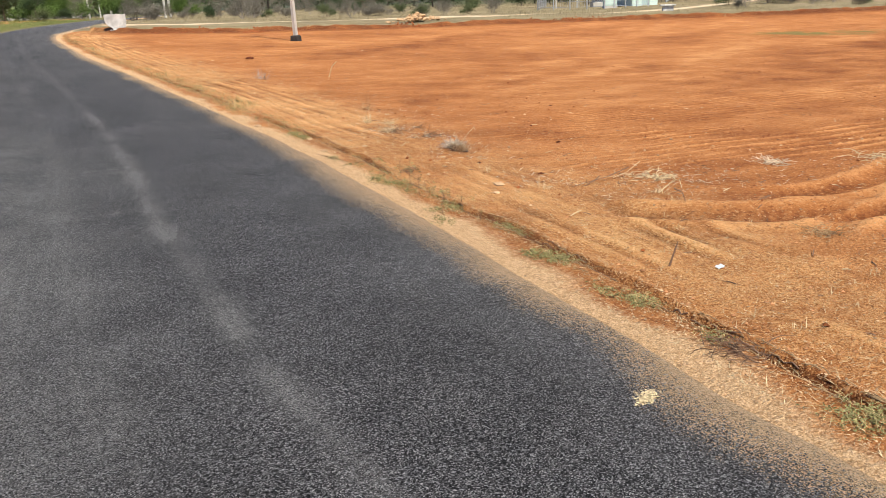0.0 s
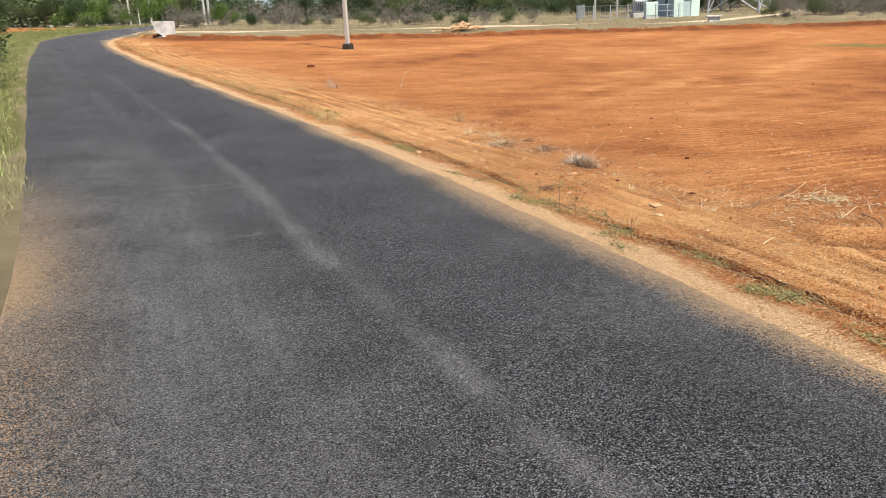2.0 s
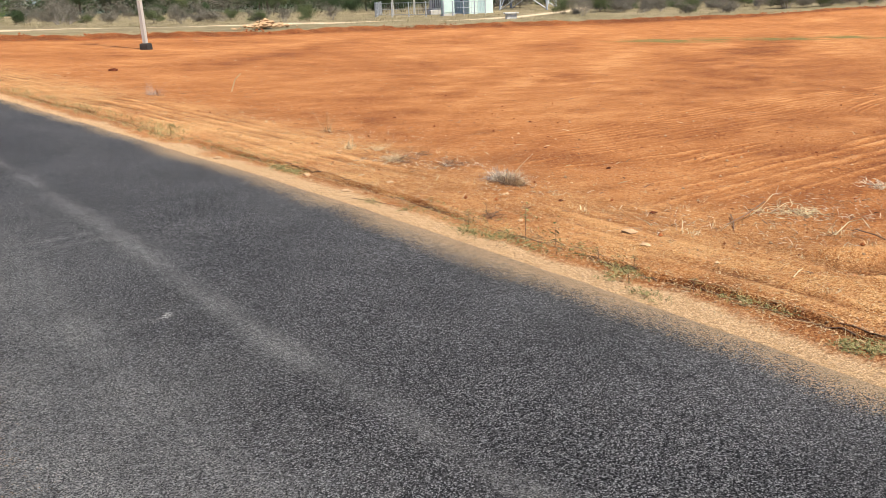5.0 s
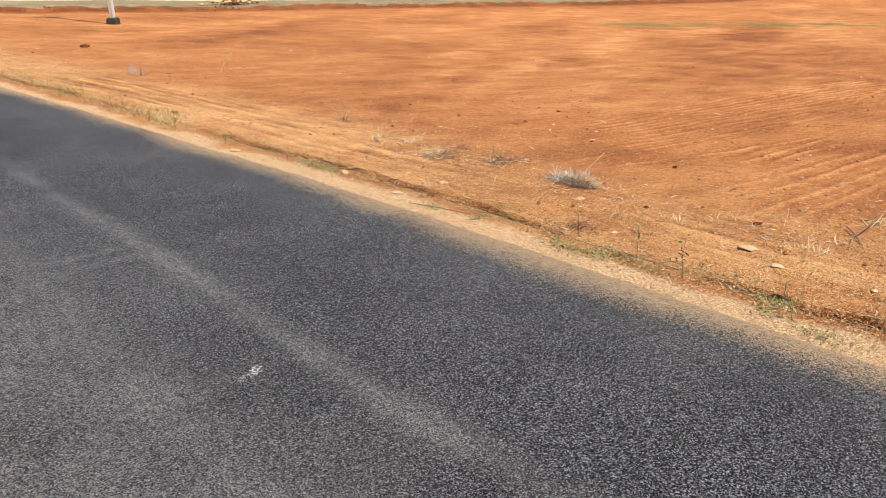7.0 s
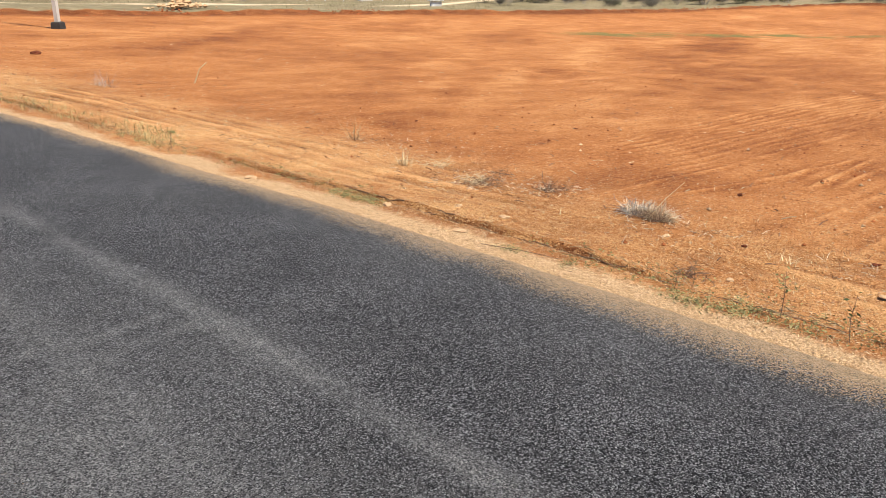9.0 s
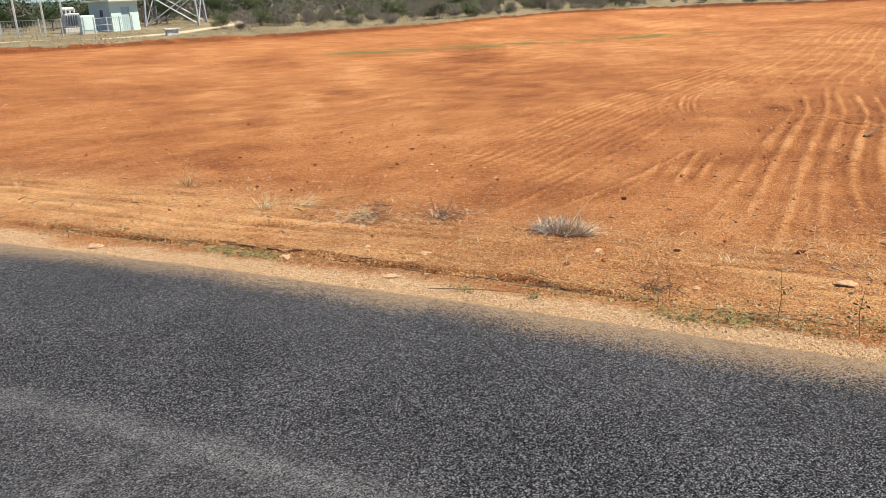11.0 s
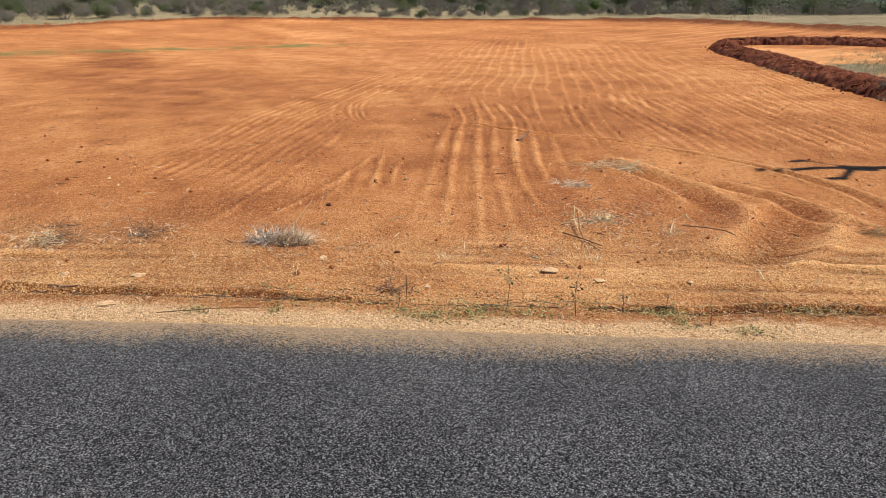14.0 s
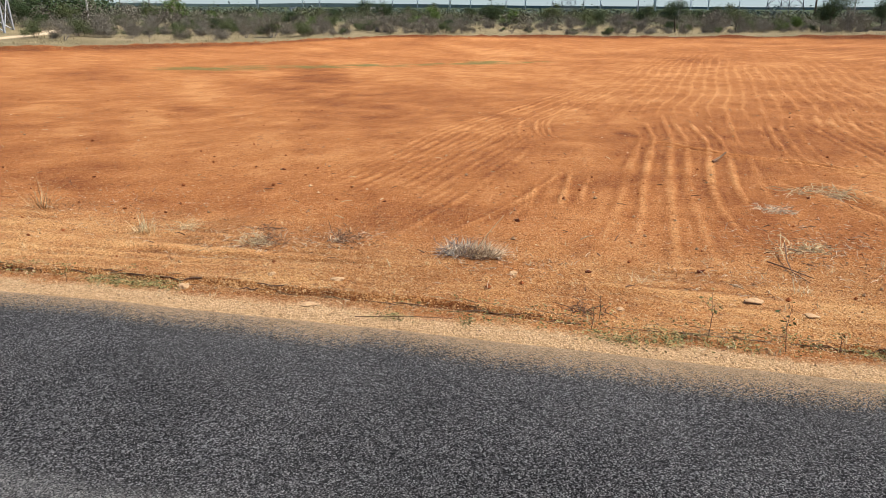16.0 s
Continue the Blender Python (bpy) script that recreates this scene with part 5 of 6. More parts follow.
def tangle(x, y, radius, tall, count, label, mat, seed, thick=0.0024):
    """Thin curved twigs heaped on the soil."""
    r = random.Random(seed)
    s = Shape()
    for _ in range(count):
        w, q = r.uniform(0, 6.28), radius * r.random()
        p = Vector((math.cos(w) * q, math.sin(w) * q, r.uniform(0, tall * 0.4)))
        d = Vector((r.gauss(0, 1), r.gauss(0, 1), r.uniform(-0.1, 0.6))).normalized()
        pts, length = [p], radius * r.uniform(0.5, 1.3)
        for k in range(4):
            d = (d + Vector((r.gauss(0, 0.4), r.gauss(0, 0.4), r.gauss(-0.05, 0.3)))).normalized()
            p = p + d * length / 4
            p.z = max(0.003, min(p.z, tall))
            pts.append(p)
        s.tube(pts, [thick, thick, thick * 0.8, thick * 0.6, thick * 0.3], 4, caps=False)
    ob = one("twig_tangle", s, mat, label, "twigs", "dry twigs on the soil")
    ob.location = (x, y, ground_z(x, y))
    return ob


def stone(x, y, r0, label, seed, mat=STONE, flat=0.45, rz=0):
    bm = bmesh.new()
    bmesh.ops.create_icosphere(bm, subdivisions=3, radius=r0)
    for v in bm.verts:
        n = noise.noise(v.co / r0 * 1.1 + Vector((seed, 0, 0))) * 0.5 + noise.noise(v.co / r0 * 2.6 + Vector((seed, 5, 0))) * 0.3
        v.co *= 1 + n
        v.co.z *= flat
        v.co.x *= 1.35
    me = bpy.data.meshes.new("stone")
    bm.to_mesh(me)
    bm.free()
    me.materials.append(mat)
    ob = tagged(new("stone", me), label, "stone", "stones beside the road")
    ob.matrix_basis = pose(x, y, ground_z(x, y) + r0 * flat * 0.45, 0, 0, rz)
    return ob


def stick(pts, radius, label, mat=TWIG, name="stick"):
    r = random.Random(len(pts))
    line = [Vector((x, y, ground_z(x, y) + z)) for x, y, z in pts]
    s = Shape().tube(line, [radius * (1 - 0.6 * k / len(line)) for k in range(len(line))], 6)
    return one(name, s, mat, label, "stick", "dry sticks")


def weed(x, y, tall, label, seed, leafy=14, mat=WEED):
    """An upright thin stem with small leaves."""
    r = random.Random(seed)
    root = thing("weed", label, "weed", "weeds on the verge", pose(x, y, ground_z(x, y), 0, 0, r.uniform(0, 360)))
    stem, tips = Shape(), []
    top = Vector((r.uniform(-0.1, 0.1) * tall, 0, tall))
    mid = top * 0.5 + Vector((0.05 * tall, 0.03 * tall, 0))
    stem.tube([(0, 0, -0.02), mid, top], [0.0026, 0.002, 0.001], 5)
    for k in range(7):
        a = mid.lerp(top, r.uniform(-0.3, 0.9))
        b = a + Vector((r.gauss(0, 1), r.gauss(0, 1), r.uniform(0.4, 1.2))).normalized() * tall * r.uniform(0.15, 0.35)
        part("twig", Shape().tube([a, b], [0.0014, 0.0008], 4), TWIG, root)
        tips += [b, a.lerp(b, 0.6)]
    part("stem", stem, TWIG, root)
    foliage = Shape()
    for t in tips + [top]:
        leaves(foliage, t, tall * 0.09, max(1, leafy // 8), tall * 0.045, r)
    part("foliage", foliage, mat, root)
    return root


tuft(5.56, 7.65, 0.12, 0.17, 420, "pale dry grass clump fanning out over red soil", STRAW_GREY, 61, (-0.02, -0.35), spread_by=0.35)
tuft(5.58, 7.80, 0.10, 0.15, 240, "matted dry grass clump beside a pale one", STRAW_GREY, 62, (0.0, 0.05), spread_by=0.45)
tangle(5.58, 7.84, 0.13, 0.16, 110, "curled grey stems in a dry grass clump", DEAD, 161, 0.0022)
tangle(5.56, 7.70, 0.16, 0.10, 60, "dark broken stems under a dry grass clump", TWIG, 162, 0.002)
stick([(5.57, 7.70, 0.02), (5.62, 7.62, 0.16), (5.68, 7.50, 0.30)], 0.003, "long pale grass stem", STRAW)
tuft(5.86, 8.78, 0.07, 0.09, 40, "thin dry grass tuft with a bent dark stem", STRAW_GREY, 63)
tuft(5.60, 9.36, 0.10, 0.07, 40, "flattened dry grass tuft on red soil", STRAW_GREY, 64)
tuft(5.86, 10.36, 0.09, 0.19, 70, "dry grass tuft with upright blades", STRAW, 65, spread_by=0.4)
tuft(5.66, 4.70, 0.09, 0.09, 46, "small curled dry grass tuft", STRAW, 66)
stick([(5.66, 4.72, 0.0), (5.74, 4.66, 0.09), (5.75, 4.57, 0.13), (5.70, 4.50, 0.08)], 0.005, "pale curled twig arching over the soil", STRAW)
stick([(5.72, 4.60, 0.05), (5.64, 4.44, 0.05), (5.52, 4.33, 0.03), (5.47, 4.27, 0.0)], 0.006, "dark dry twig lying on the soil")
tuft(6.56, 11.65, 0.12, 0.38, 46, "tall thin dry weed stalks in red soil", TANGLE, 67)
tuft(7.25, 17.59, 0.25, 0.35, 60, "grey dry weed stalks in red soil", DEAD, 68)
tuft(5.13, 6.6, 0.10, 0.10, 24, "a few upright straw blades", STRAW, 69)
tuft(5.03, 5.55, 0.07, 0.09, 22, "thin straw blades in sandy soil", STRAW, 70)
tangle(6.13, 5.14, 0.16, 0.07, 60, "flattened tangle of pale dry twigs", STRAW, 71, 0.0036)
tangle(7.66, 4.93, 0.16, 0.07, 60, "low tangle of dry twigs", STRAW_GREY, 72, 0.0034)
tangle(8.62, 3.95, 0.24, 0.09, 50, "tangle of pale dry twigs in a rut", STRAW, 73, 0.004)
tangle(8.62, 4.35, 0.25, 0.07, 36, "tangle of pale dry twigs in a rut", STRAW, 74, 0.004)
tangle(5.51, 3.05, 0.13, 0.09, 70, "dark clump of dry twigs on red soil", TANGLE, 75)
tangle(5.62, 9.40, 0.15, 0.10, 70, "heap of pale dry stems on red soil", STRAW, 171, 0.0016)
tangle(6.05, 10.12, 0.16, 0.06, 50, "heap of pale dry stems on red soil", STRAW, 172, 0.0016)
tangle(5.66, 9.30, 0.15, 0.09, 60, "dark dry stems on red soil", TWIG, 173, 0.002)
tangle(5.89, 8.76, 0.13, 0.10, 60, "bent dry stems with red-brown bark", TWIG, 174, 0.002)
tangle(6.05, 5.3, 0.22, 0.05, 30, "pale broken twigs on red soil", STRAW, 76)
tangle(6.13, 9.44, 0.12, 0.05, 26, "dark dry twigs on red soil", TWIG, 77)
tangle(4.42, 6.98, 0.13, 0.05, 40, "dark root tangle on the verge", TWIG, 78)
tangle(3.22, 2.12, 0.16, 0.06, 70, "dark root tangle on the verge", TWIG, 79)
stone(4.78, 5.92, 0.044, "flat pale stone with a dark underside", 1, flat=0.38, rz=100)
stone(4.53, 5.65, 0.031, "small flat pale stone", 2, flat=0.25, rz=70)
stone(4.52, 6.77, 0.021, "small angular pale stone", 3, flat=0.5, rz=20)
stone(4.79, 8.56, 0.031, "pale stone half sunk in grit", 4, flat=0.35, rz=90)
stone(4.27, 8.61, 0.036, "flat pale stone on the verge", 5, flat=0.3, rz=90)
stone(4.49, 9.47, 0.029, "whitish stone at the asphalt edge", 6, flat=0.6)
stone(5.16, 7.42, 0.026, "pale broken stone on sandy soil", 7, flat=0.4)
stone(4.82, 9.01, 0.021, "small pale stone on sandy soil", 8)
stone(4.41, 10.98, 0.047, "pale stone slab at the asphalt edge", 9, flat=0.3, rz=80)
stone(9.2, 23.2, 0.09, "dark lump of soil and stone on the field", 10, BANK_SOIL, 0.6)
for k, (x, y) in enumerate(((9.91, 8.3), (7.57, 8.71), (9.31, 10.23), (12.51, 7), (8.25, 12.06), (6.89, 7.4), (10.51, 7), (5.28, 6.9), (5.47, 6.1), (13.41, 9.82))):
    stone(x, y, 0.010 + 0.006 * (k % 3), "small dark clod of red soil", 20 + k, BANK_SOIL, 0.6, 37 * k)
stick([(10.78, 4.83, 0.01), (10.94, 4.71, 0.06), (11.08, 4.60, 0.11)], 0.02, "short dark stick propped in the soil")
stick([(5.98, 5.38, 0.10), (5.72, 5.43, 0.04), (5.50, 5.46, 0.015), (5.26, 5.42, 0.01)], 0.0055, "forked dark dry stick")
stick([(5.75, 5.56, 0.02), (5.58, 5.46, 0.02), (5.36, 5.36, 0.01)], 0.006, "dark dry stick lying flat")
stick([(6.12, 5.37, 0.14), (5.98, 5.40, 0.05), (5.80, 5.42, 0.02)], 0.003, "pale bent twig beside a dark stick", STRAW)
stick([(5.02, 5.62, 0.10), (5.0, 5.60, 0.0)], 0.004, "short pale straw standing in the soil", STRAW)
stick([(8.75, 17.28, 0.0), (8.8, 17.18, 0.25), (8.87, 17.07, 0.36)], 0.012, "pale dry stalk standing in the field", STRAW)
stick([(5.89, 8.80, 0.0), (5.93, 8.86, 0.07), (5.97, 8.89, 0.15)], 0.004, "thin bent dark stem")
stick([(4.07, 8.3, 0.02), (4.09, 8, 0.03), (4.12, 7.75, 0.02)], 0.003, "thin stick on the verge")
stick([(4.03, 3.22, 0.0), (4.05, 3.2, 0.1), (4.07, 3.19, 0.17)], 0.007, "small dark stub in the soil")
weed(4.05, 6.36, 0.27, "thin upright weed with sparse leaves on the verge", 81, 20)
weed(3.91, 5.99, 0.26, "thin dark upright weed on the verge", 82, 10, LEAF_MID)
weed(4.29, 6.92, 0.16, "small dark weed at the broken verge", 83, 10, LEAF_MID)
weed(4.12, 6.98, 0.12, "small green weed on the verge", 84, 24)
weed(4.67, 12.42, 0.2, "green weed at the asphalt edge", 85, 40)
for k, (x, y) in enumerate(((3.98, 5.43), (3.8, 4.93), (3.69, 5.3), (4.47, 10.23), (4.57, 11.35), (3.97, 5.7), (4.9, 13.49))):
    weed(x, y, 0.07 + 0.02 * (k % 3), "small green verge weed", 90 + k, 26)
paper = Shape()
for k in range(3):
    paper.face([(0.026 * k - 0.04, -0.025, 0.012 * (k % 2)), (0.026 * k - 0.014, -0.028, 0.012 * ((k + 1) % 2)), (0.026 * k - 0.014, 0.022, 0.012 * ((k + 1) % 2) + 0.012), (0.026 * k - 0.04, 0.025, 0.012 * (k % 2) + 0.012)])
ob = one("paper_scrap", paper, PAPER, "crumpled bluish white paper scrap on the soil", "paper")
ob.location, ob.scale = (4.28, 3.02, ground_z(4.28, 3.02) + 0.008), (0.7, 0.7, 0.7)


def splash(x, y, r0, count, label, mat, seed, name="chalk_spot"):
    """A thin dried splash on the asphalt."""
    r, s = random.Random(seed), Shape()
    for k in range(count):
        px, py = r.gauss(0, r0 * 0.55), r.gauss(0, r0 * 0.3)
        q = r0 * r.uniform(0.03, 0.14)
        ring = [(px + q * math.cos(a) * r.uniform(0.6, 1.2), py + q * math.sin(a) * r.uniform(0.6, 1.2), 0) for a in (0, 0.9, 1.8, 2.7, 3.6, 4.5, 5.4)]
        s.face([(a, b, 0.001 * (k % 5)) for a, b, _ in ring])
    ob = one(name, s, mat, label, "spot", "spots on the asphalt")
    z = height(x, y) + 0.012 + 0.012 * math.sin(math.pi * (float(road_edge(y)) - x) / ROAD_W)
    ob.matrix_basis = pose(x, y, z + 0.005, 0, 0, 20)
    return ob


splash(1.45, 6.82, 0.046, 46, "white dried splash on the asphalt", CHALK, 1)
splash(1.36, 6.8, 0.036, 16, "white dried splash on the asphalt", CHALK, 2)
splash(2.48, 2.03, 0.06, 260, "round pale dried patch on the asphalt", STRAW, 3)
for k, (x, y) in enumerate(((1.33, 3.1), (1.72, 4.2), (1.65, 4.54), (1.93, 4.93), (2.95, 5.5), (2.49, 6.65), (2.85, 7.5), (3.02, 5.62), (0.9, 4.0), (1.1, 5.4), (2.2, 3.4))):
    splash(x, y, 0.035, 4, "small white chip pressed into the asphalt", CHALK, 10 + k, "white_chip")


# ---- loose stuff past counting ----
def relief(xs, ys):
    return ground_fn(np.array([xs]), np.array([ys]))[2][0]


def scattered(name, label, category, mat, count, y0, y1, s0, s1, make, seed, power=1.0):
    """Small pieces strewn on the strip between s0 and s1 metres from the asphalt."""
    r, g = random.Random(seed), np.random.RandomState(seed)
    ys = y0 + (y1 - y0) * g.rand(count) ** 1.4
    ss = s0 + (s1 - s0) * g.rand(count) ** power
    xs = road_edge(ys) + ss + (ROAD_W - road_w(ys)) * (ss < -1)
    zs = relief(xs, ys)
    s = Shape()
    for x, y, z in zip(xs, ys, zs):
        make(s, float(x), float(y), float(z), r)
    return one(name, s, mat, label, category, kind="stuff")


def make_pebble(s, x, y, z, r):
    q = 0.0025 + 0.009 * r.random() ** 5
    s.pebble((x, y, z + q * 0.3), q, r)


def make_clod(s, x, y, z, r):
    q = 0.003 + 0.016 * r.random() ** 7
    s.pebble((x, y, z + q * 0.25), q, r, 0.55)


def make_straw(s, x, y, z, r):
    d = Vector((r.gauss(0, 1), r.gauss(0, 1), r.uniform(0, 0.25))).normalized()
    blade(s, Vector((x, y, z + 0.004)), d, r.uniform(0.012, 0.055), 0.0010, r.uniform(-0.1, 0.1), r, 2)


def make_upright(s, x, y, z, r):
    for _ in range(5):
        d = Vector((r.gauss(0, 0.5), r.gauss(0, 0.5), 1)).normalized()
        blade(s, Vector((x + r.gauss(0, 0.015), y + r.gauss(0, 0.015), z)), d, r.uniform(0.02, 0.065), 0.0014, r.uniform(0, 0.4), r, 2)


def make_weed(s, x, y, z, r):
    if vnoise(np.array(x), np.array(y * 0.6), 0.9, 20) + 0.1 < r.uniform(-0.2, 0.5) + 0.04 * max(0, y - 6):
        return
    for _ in range(7):
        c = Vector((x + r.gauss(0, 0.03), y + r.gauss(0, 0.05), z + r.uniform(0.002, 0.03)))
        leaves(s, c, 0.012, 2, 0.008, r, 0.5)


scattered("grit", "pale grit along the asphalt edge", "grit", PEBBLE, 14000, 0.3, 20, -0.25, 0.75, make_pebble, 101)
scattered("gravel", "small stones strewn over the red soil", "gravel", PEBBLE, 11000, 0.3, 20, 0.5, 4.0, make_pebble, 102, 1.4)
scattered("soil_clods", "small crumbs and clods of red soil", "clods", CLOD, 16000, -1, 26, 0.75, 12, make_clod, 103, 2.0)
scattered("straw_litter", "dry straw bits strewn along the verge", "straw", STRAW, 14000, 0.3, 30, 0.3, 3.6, make_straw, 104, 1.5)
scattered("dry_stubble", "short dry grass stubble along the verge", "grass", STRAW, 450, 0.3, 40, 0.35, 2.6, make_upright, 105, 1.2)
scattered("verge_weeds", "low green creeping weeds along the verge", "weeds", WEED, 1100, 0.3, 30, 0.40, 0.80, make_weed, 106)


def make_roadside(s, x, y, z, r):
    for _ in range(7):
        d = Vector((r.gauss(0, 0.45), r.gauss(0, 0.45), 1)).normalized()
        blade(s, Vector((x + r.gauss(0, 0.05), y + r.gauss(0, 0.05), z - 0.01)), d, r.uniform(0.03, 0.15), 0.0028, r.uniform(0, 0.5), r, 2)


def make_left_grass(s, x, y, z, r):
    """Grass with a ragged edge that keeps off the sand beside the near road."""
    gap = float(road_edge(y) - road_w(y)) - x
    ragged = 0.22 * float(vnoise(1.3, y, 1.2, 71)) + 0.12 * float(vnoise(x, y, 0.35, 72))
    if gap > ragged + 0.35 * (1 - float(smooth(6, 10, y))) and float(vnoise(x, y, 0.8, 73)) > -0.55:
        make_roadside(s, x, y, z, r)


GRASS = plain("roadside_grass", (0.31, 0.315, 0.14), 0.7, 0.55, 1.1, random_tone=0.5)
scattered("roadside_grass", "yellowish green grass along the road", "grass", GRASS, 16000, -5, 40, -9.5, -ROAD_W + 0.06, make_left_grass, 111, 0.75)


def make_tussock(s, x, y, z, r):
    tall = r.uniform(0.10, 0.34)
    for _ in range(26):
        d = Vector((r.gauss(0, 0.55), r.gauss(0, 0.55), 1)).normalized()
        blade(s, Vector((x + r.gauss(0, 0.07), y + r.gauss(0, 0.07), z - 0.02)), d, tall * r.uniform(0.5, 1.1), 0.0026, r.uniform(0.1, 0.6), r, 3)


DRY_VERGE = plain("dry_verge_grass", (0.36, 0.29, 0.13), 0.8, 0.3, 3, random_tone=0.5)
TUSSOCK = plain("tussock_grass", (0.20, 0.225, 0.070), 0.7, 0.5, 0.9, random_tone=0.55)
scattered("roadside_tussocks", "uneven green and yellow tussocks along the road", "grass", TUSSOCK, 2200, 9, 70, -7.5, -ROAD_W - 0.25, make_tussock, 115, 0.8)
scattered("verge_grass", "thin dry grass where the verge widens towards the bend", "grass", DRY_VERGE, 420, 13, 40, 0.45, 1.0, make_roadside, 112)


def dry_meadow():
    """Straw-coloured grass on the land beyond the field."""
    r, s = random.Random(44), Shape()
    spots = []
    while len(spots) < 15000:
        x, y = polar(r.uniform(4, 128), r.uniform(50, 112))
        spots.append((x, y))
    a = np.array(spots)
    ok = ~inside(a[:, 0], a[:, 1], FIELD) & (near_line(a[:, 0], a[:, 1], SAND_TRACK) > 1.0) & (a[:, 0] > road_edge(a[:, 1]) + 0.6)
    a = a[ok]
    for (x, y), z in zip(a, relief(a[:, 0], a[:, 1])):
        for _ in range(5):
            d = Vector((r.gauss(0, 0.5), r.gauss(0, 0.5), 1)).normalized()
            blade(s, Vector((x + r.gauss(0, 0.2), y + r.gauss(0, 0.2), z - 0.02)), d, r.uniform(0.08, 0.3), 0.010, r.uniform(0, 0.5), r, 2)
    one("dry_meadow", s, MEADOW, "dry straw grass on the scrub land", "grass", kind="stuff")


MEADOW = plain("meadow_grass", (0.31, 0.26, 0.15), 0.85, 0.3, 0.5, random_tone=0.45)
dry_meadow()


def make_debris(s, x, y, z, r):
    w, n = r.uniform(0, 6.28), r.uniform(0.03, 0.11)
    d = Vector((math.cos(w), math.sin(w), r.uniform(-0.05, 0.35))) * n
    p = Vector((x, y, z + 0.006))
    s.tube([p, p + d * 0.5 + Vector((0.004, 0.003, 0.003)), p + d], [0.0045, 0.004, 0.002], 4)


scattered("field_debris", "dark bits of root and stick strewn over the field", "twigs", TWIG, 900, -2, 34, 1.2, 22, make_debris, 113, 1.3)
scattered("pale_debris", "pale bits of straw and root strewn over the field", "straw", STRAW, 90, -2, 26, 1.2, 10, make_debris, 114, 1.5)


# mats of creeping weed with dry stems, and dark roots laid bare along the broken lip, some drawing its shade
def weed_mat(x, y, long_by, wide_by, count, seed, label):
    r = random.Random(seed)
    root = thing("weed_mat", label, "weeds", "weed mats on the verge", pose(x, y, ground_z(x, y), 0, 0, -9))
    green, dry = Shape(), Shape()
    for k in range(count):
        c = Vector((r.gauss(0, wide_by), r.gauss(0, long_by), r.uniform(0.003, 0.022)))
        leaves(green, c, 0.014, 4, 0.0065, r, 0.5)
        if k % 2 == 0:
            d = Vector((r.gauss(0, 0.7), r.gauss(0, 1.2), r.uniform(0, 0.35))).normalized()
            blade(dry, c, d, r.uniform(0.03, 0.10), 0.0011, r.uniform(-0.1, 0.2), r, 2)
    part("foliage", green, WEED, root)
    tagged(part("dry_straw", dry, DRY_VERGE, root), kind="stuff")


for k, (x, y, a, b, n) in enumerate(((3.94, 6.74, 0.10, 0.05, 90), (4.02, 6.55, 0.09, 0.06, 110), (3.91, 5.45, 0.08, 0.05, 80), (3.71, 5.43, 0.05, 0.05, 50), (3.55, 5.1, 0.09, 0.05, 60), (4.13, 8.11, 0.06, 0.04, 40), (4.10, 7.67, 0.03, 0.03, 20), (3.93, 6.25, 0.10, 0.05, 70), (3.82, 4.6, 0.16, 0.05, 140), (3.57, 3.79, 0.08, 0.05, 190), (3.52, 3.96, 0.06, 0.04, 120), (3.40, 2.89, 0.06, 0.05, 150), (3.37, 3.13, 0.07, 0.03, 70), (3.06, 1.39, 0.08, 0.07, 220), (3.27, 2.3, 0.05, 0.04, 60), (4.00, 6.88, 0.10, 0.05, 70), (3.95, 5.56, 0.1, 0.05, 70), (4.50, 9.94, 0.12, 0.05, 150), (4.49, 9.66, 0.12, 0.05, 130), (4.77, 12.9, 0.3, 0.07, 110))):
    weed_mat(x, y, a, b, n, 300 + k, "low mat of creeping green weed with dry stems")


def make_root(s, x, y, z, r):
    if vnoise(np.array(x), np.array(y), 0.45, 27) < r.uniform(-0.5, 0.6):
        return
    p = Vector((x, y, z + 0.004))
    d = Vector((r.gauss(0.12, 0.25), 1, r.uniform(-0.05, 0.1))).normalized() * r.uniform(0.03, 0.12)
    s.tube([p, p + d * 0.5 + Vector((r.gauss(0, 0.01), 0, 0.006)), p + d], [0.0024, 0.0022, 0.001], 4)


scattered("bare_roots", "dark roots and crusts along the broken verge", "roots", TANGLE, 1500, 0.3, 24, 0.54, 0.70, make_root, 121)
# root-like dark strips added to draw the shadow line of the lip's step
r = random.Random(130)
for k in range(46):
    y = 1.6 + 0.2 * k + r.uniform(-0.05, 0.05)
    if 0.2 < r.random() < 0.35:
        continue
    s0 = 0.62 + 0.06 * float(vnoise(3.3, y, 1.1, 13)) + r.gauss(0, 0.012)
    n, line = 5, []
    long_by = r.uniform(0.12, 0.34)
    for j in range(n):
        v = y + long_by * j / (n - 1)
        line.append((float(road_edge(v)) + s0 + r.gauss(0, 0.006), v, r.uniform(0.000, 0.006)))
    stick(line, r.uniform(0.003, 0.0055), "dark root strip standing in for the shaded step of the verge", TWIG, "lip_shade_root")


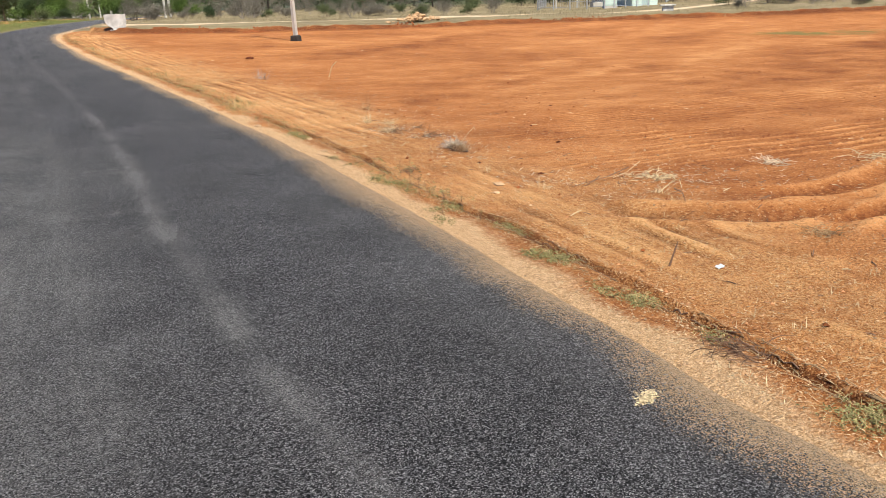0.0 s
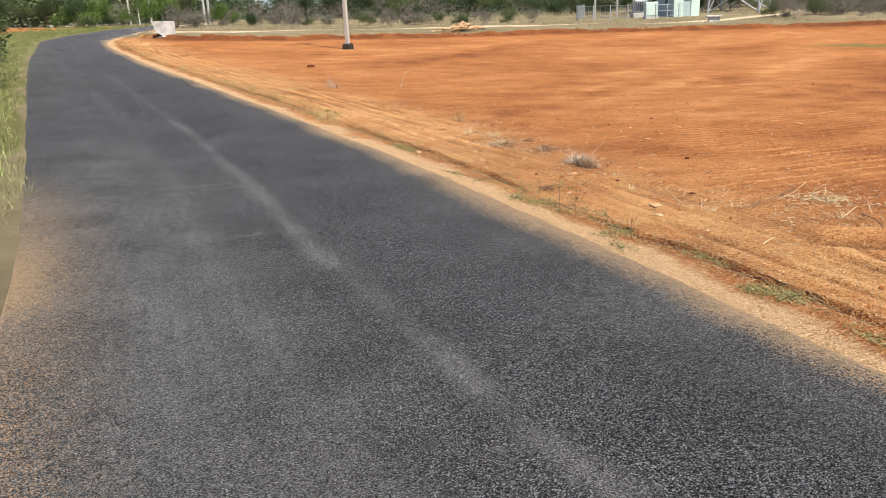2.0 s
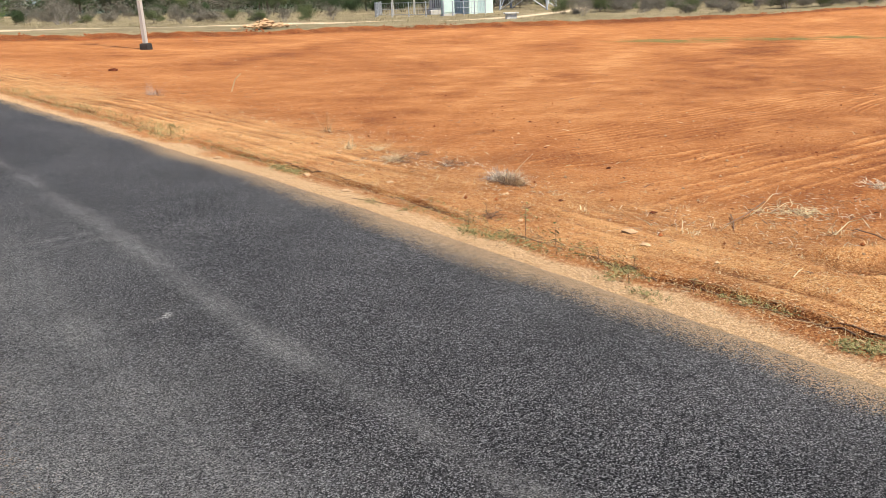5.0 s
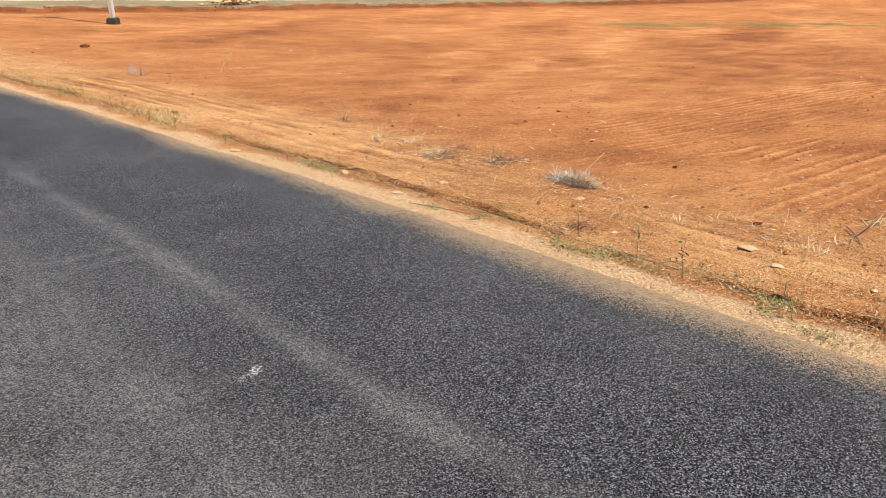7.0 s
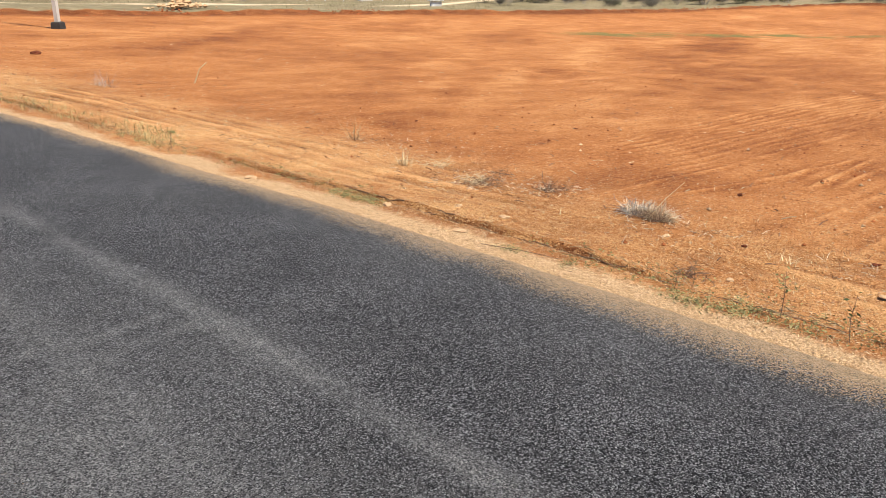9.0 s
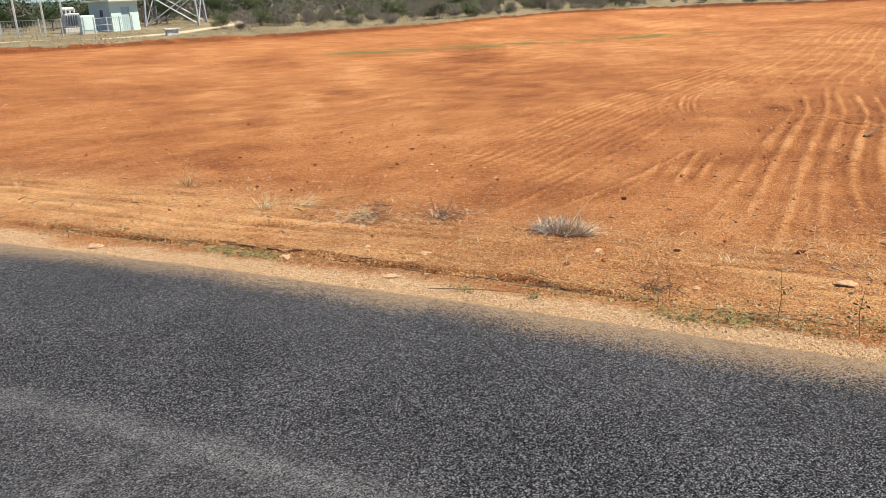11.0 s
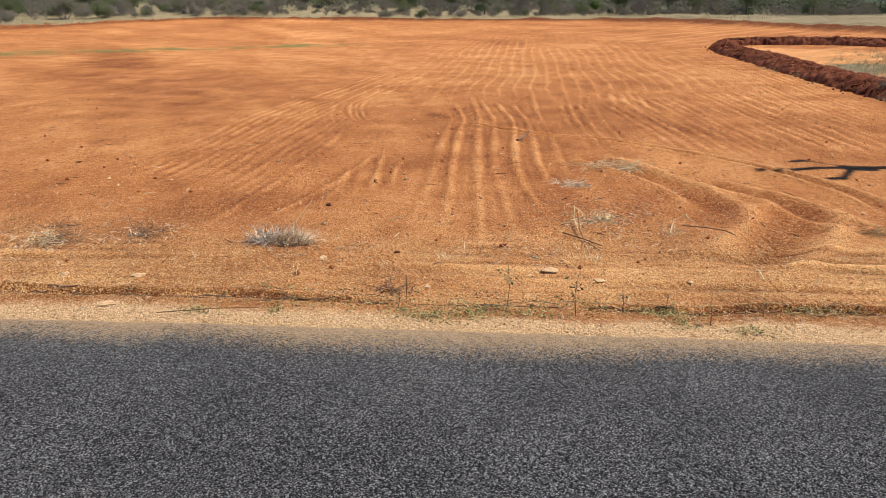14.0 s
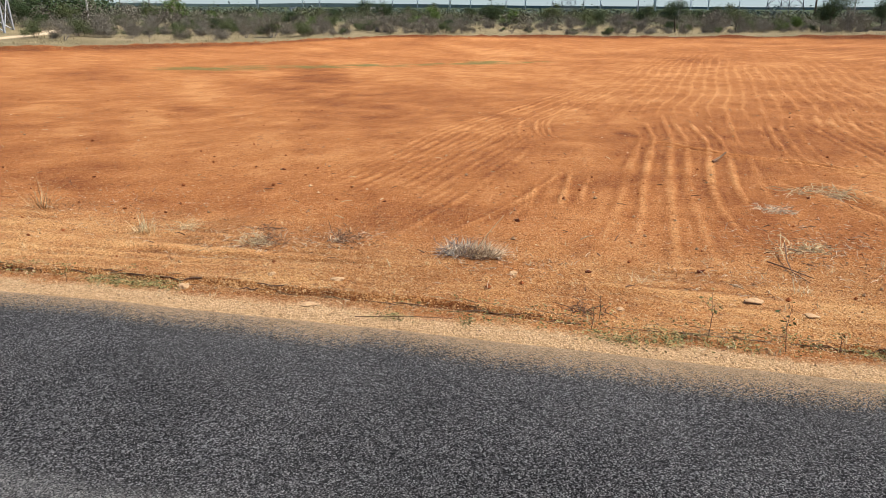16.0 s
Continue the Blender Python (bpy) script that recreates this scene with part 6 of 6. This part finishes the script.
def make_field_clod(s, x, y, z, r):
    q = 0.007 + 0.020 * r.random() ** 3
    s.pebble((x, y, z + q * 0.4), q, r, 0.75)


# clod colour darkened to carry the shade on and beside each clod
FIELD_CLOD = plain("dark_clod", (0.24, 0.075, 0.026), 0.95, 0.35, 9, bumpy=0.01, random_tone=0.4)
scattered("field_clods", "soil clods strewn over the field, their shade put into a dark colour", "clods", FIELD_CLOD, 1500, -4, 30, 1.0, 24, make_field_clod, 122, 1.2)
scattered("field_stones", "small pale stones strewn over the field", "stones", PEBBLE, 900, -4, 26, 1.0, 16, make_field_clod, 123, 1.3)


def strewn(name, label, category, mat, spots, make, seed):
    """Small pieces strewn round a few spots: x, y, half width, count."""
    r, s = random.Random(seed), Shape()
    pts = [(x + r.gauss(0, w), y + r.gauss(0, w)) for x, y, w, n in spots for _ in range(n)]
    for (x, y), z in zip(pts, relief([p[0] for p in pts], [p[1] for p in pts])):
        make(s, x, y, float(z), r)
    return one(name, s, mat, label, category, kind="stuff")


def make_bit(s, x, y, z, r):
    d = Vector((r.gauss(0, 1), r.gauss(0, 1), r.uniform(-0.1, 0.5))).normalized() * r.uniform(0.02, 0.07)
    p = Vector((x, y, z + 0.005))
    s.tube([p, p + d * 0.5 + Vector((0.003, 0.002, 0.004)), p + d], [0.0016, 0.0019, 0.0009], 4)


TWIG_SPOTS = [(6.2, 5.1, 0.30, 90), (5.7, 4.9, 0.35, 65), (7.0, 4.8, 0.4, 65), (8.4, 4.1, 0.3, 60), (5.7, 9.5, 0.25, 120), (5.9, 8.8, 0.2, 80), (5.4, 7.5, 0.25, 70), (6.6, 11.2, 0.5, 80), (5.3, 5.9, 0.3, 60)]
strewn("twig_bits", "pale broken twig bits strewn on red soil", "twigs", STRAW_GREY, TWIG_SPOTS, make_bit, 401)
strewn("dark_twig_bits", "dark broken twig bits strewn on red soil", "twigs", TWIG, TWIG_SPOTS, make_bit, 402)
strewn("plot_grass", "grey-green dry grass inside the earth bank", "grass", MEADOW, [(18.5, -8.0, 1.7, 420), (15.5, -6.8, 1.3, 260), (21.5, -9.6, 1.2, 160)], make_tussock, 403)
plant(B_GREY, 14.75, -3.7, 0.38)
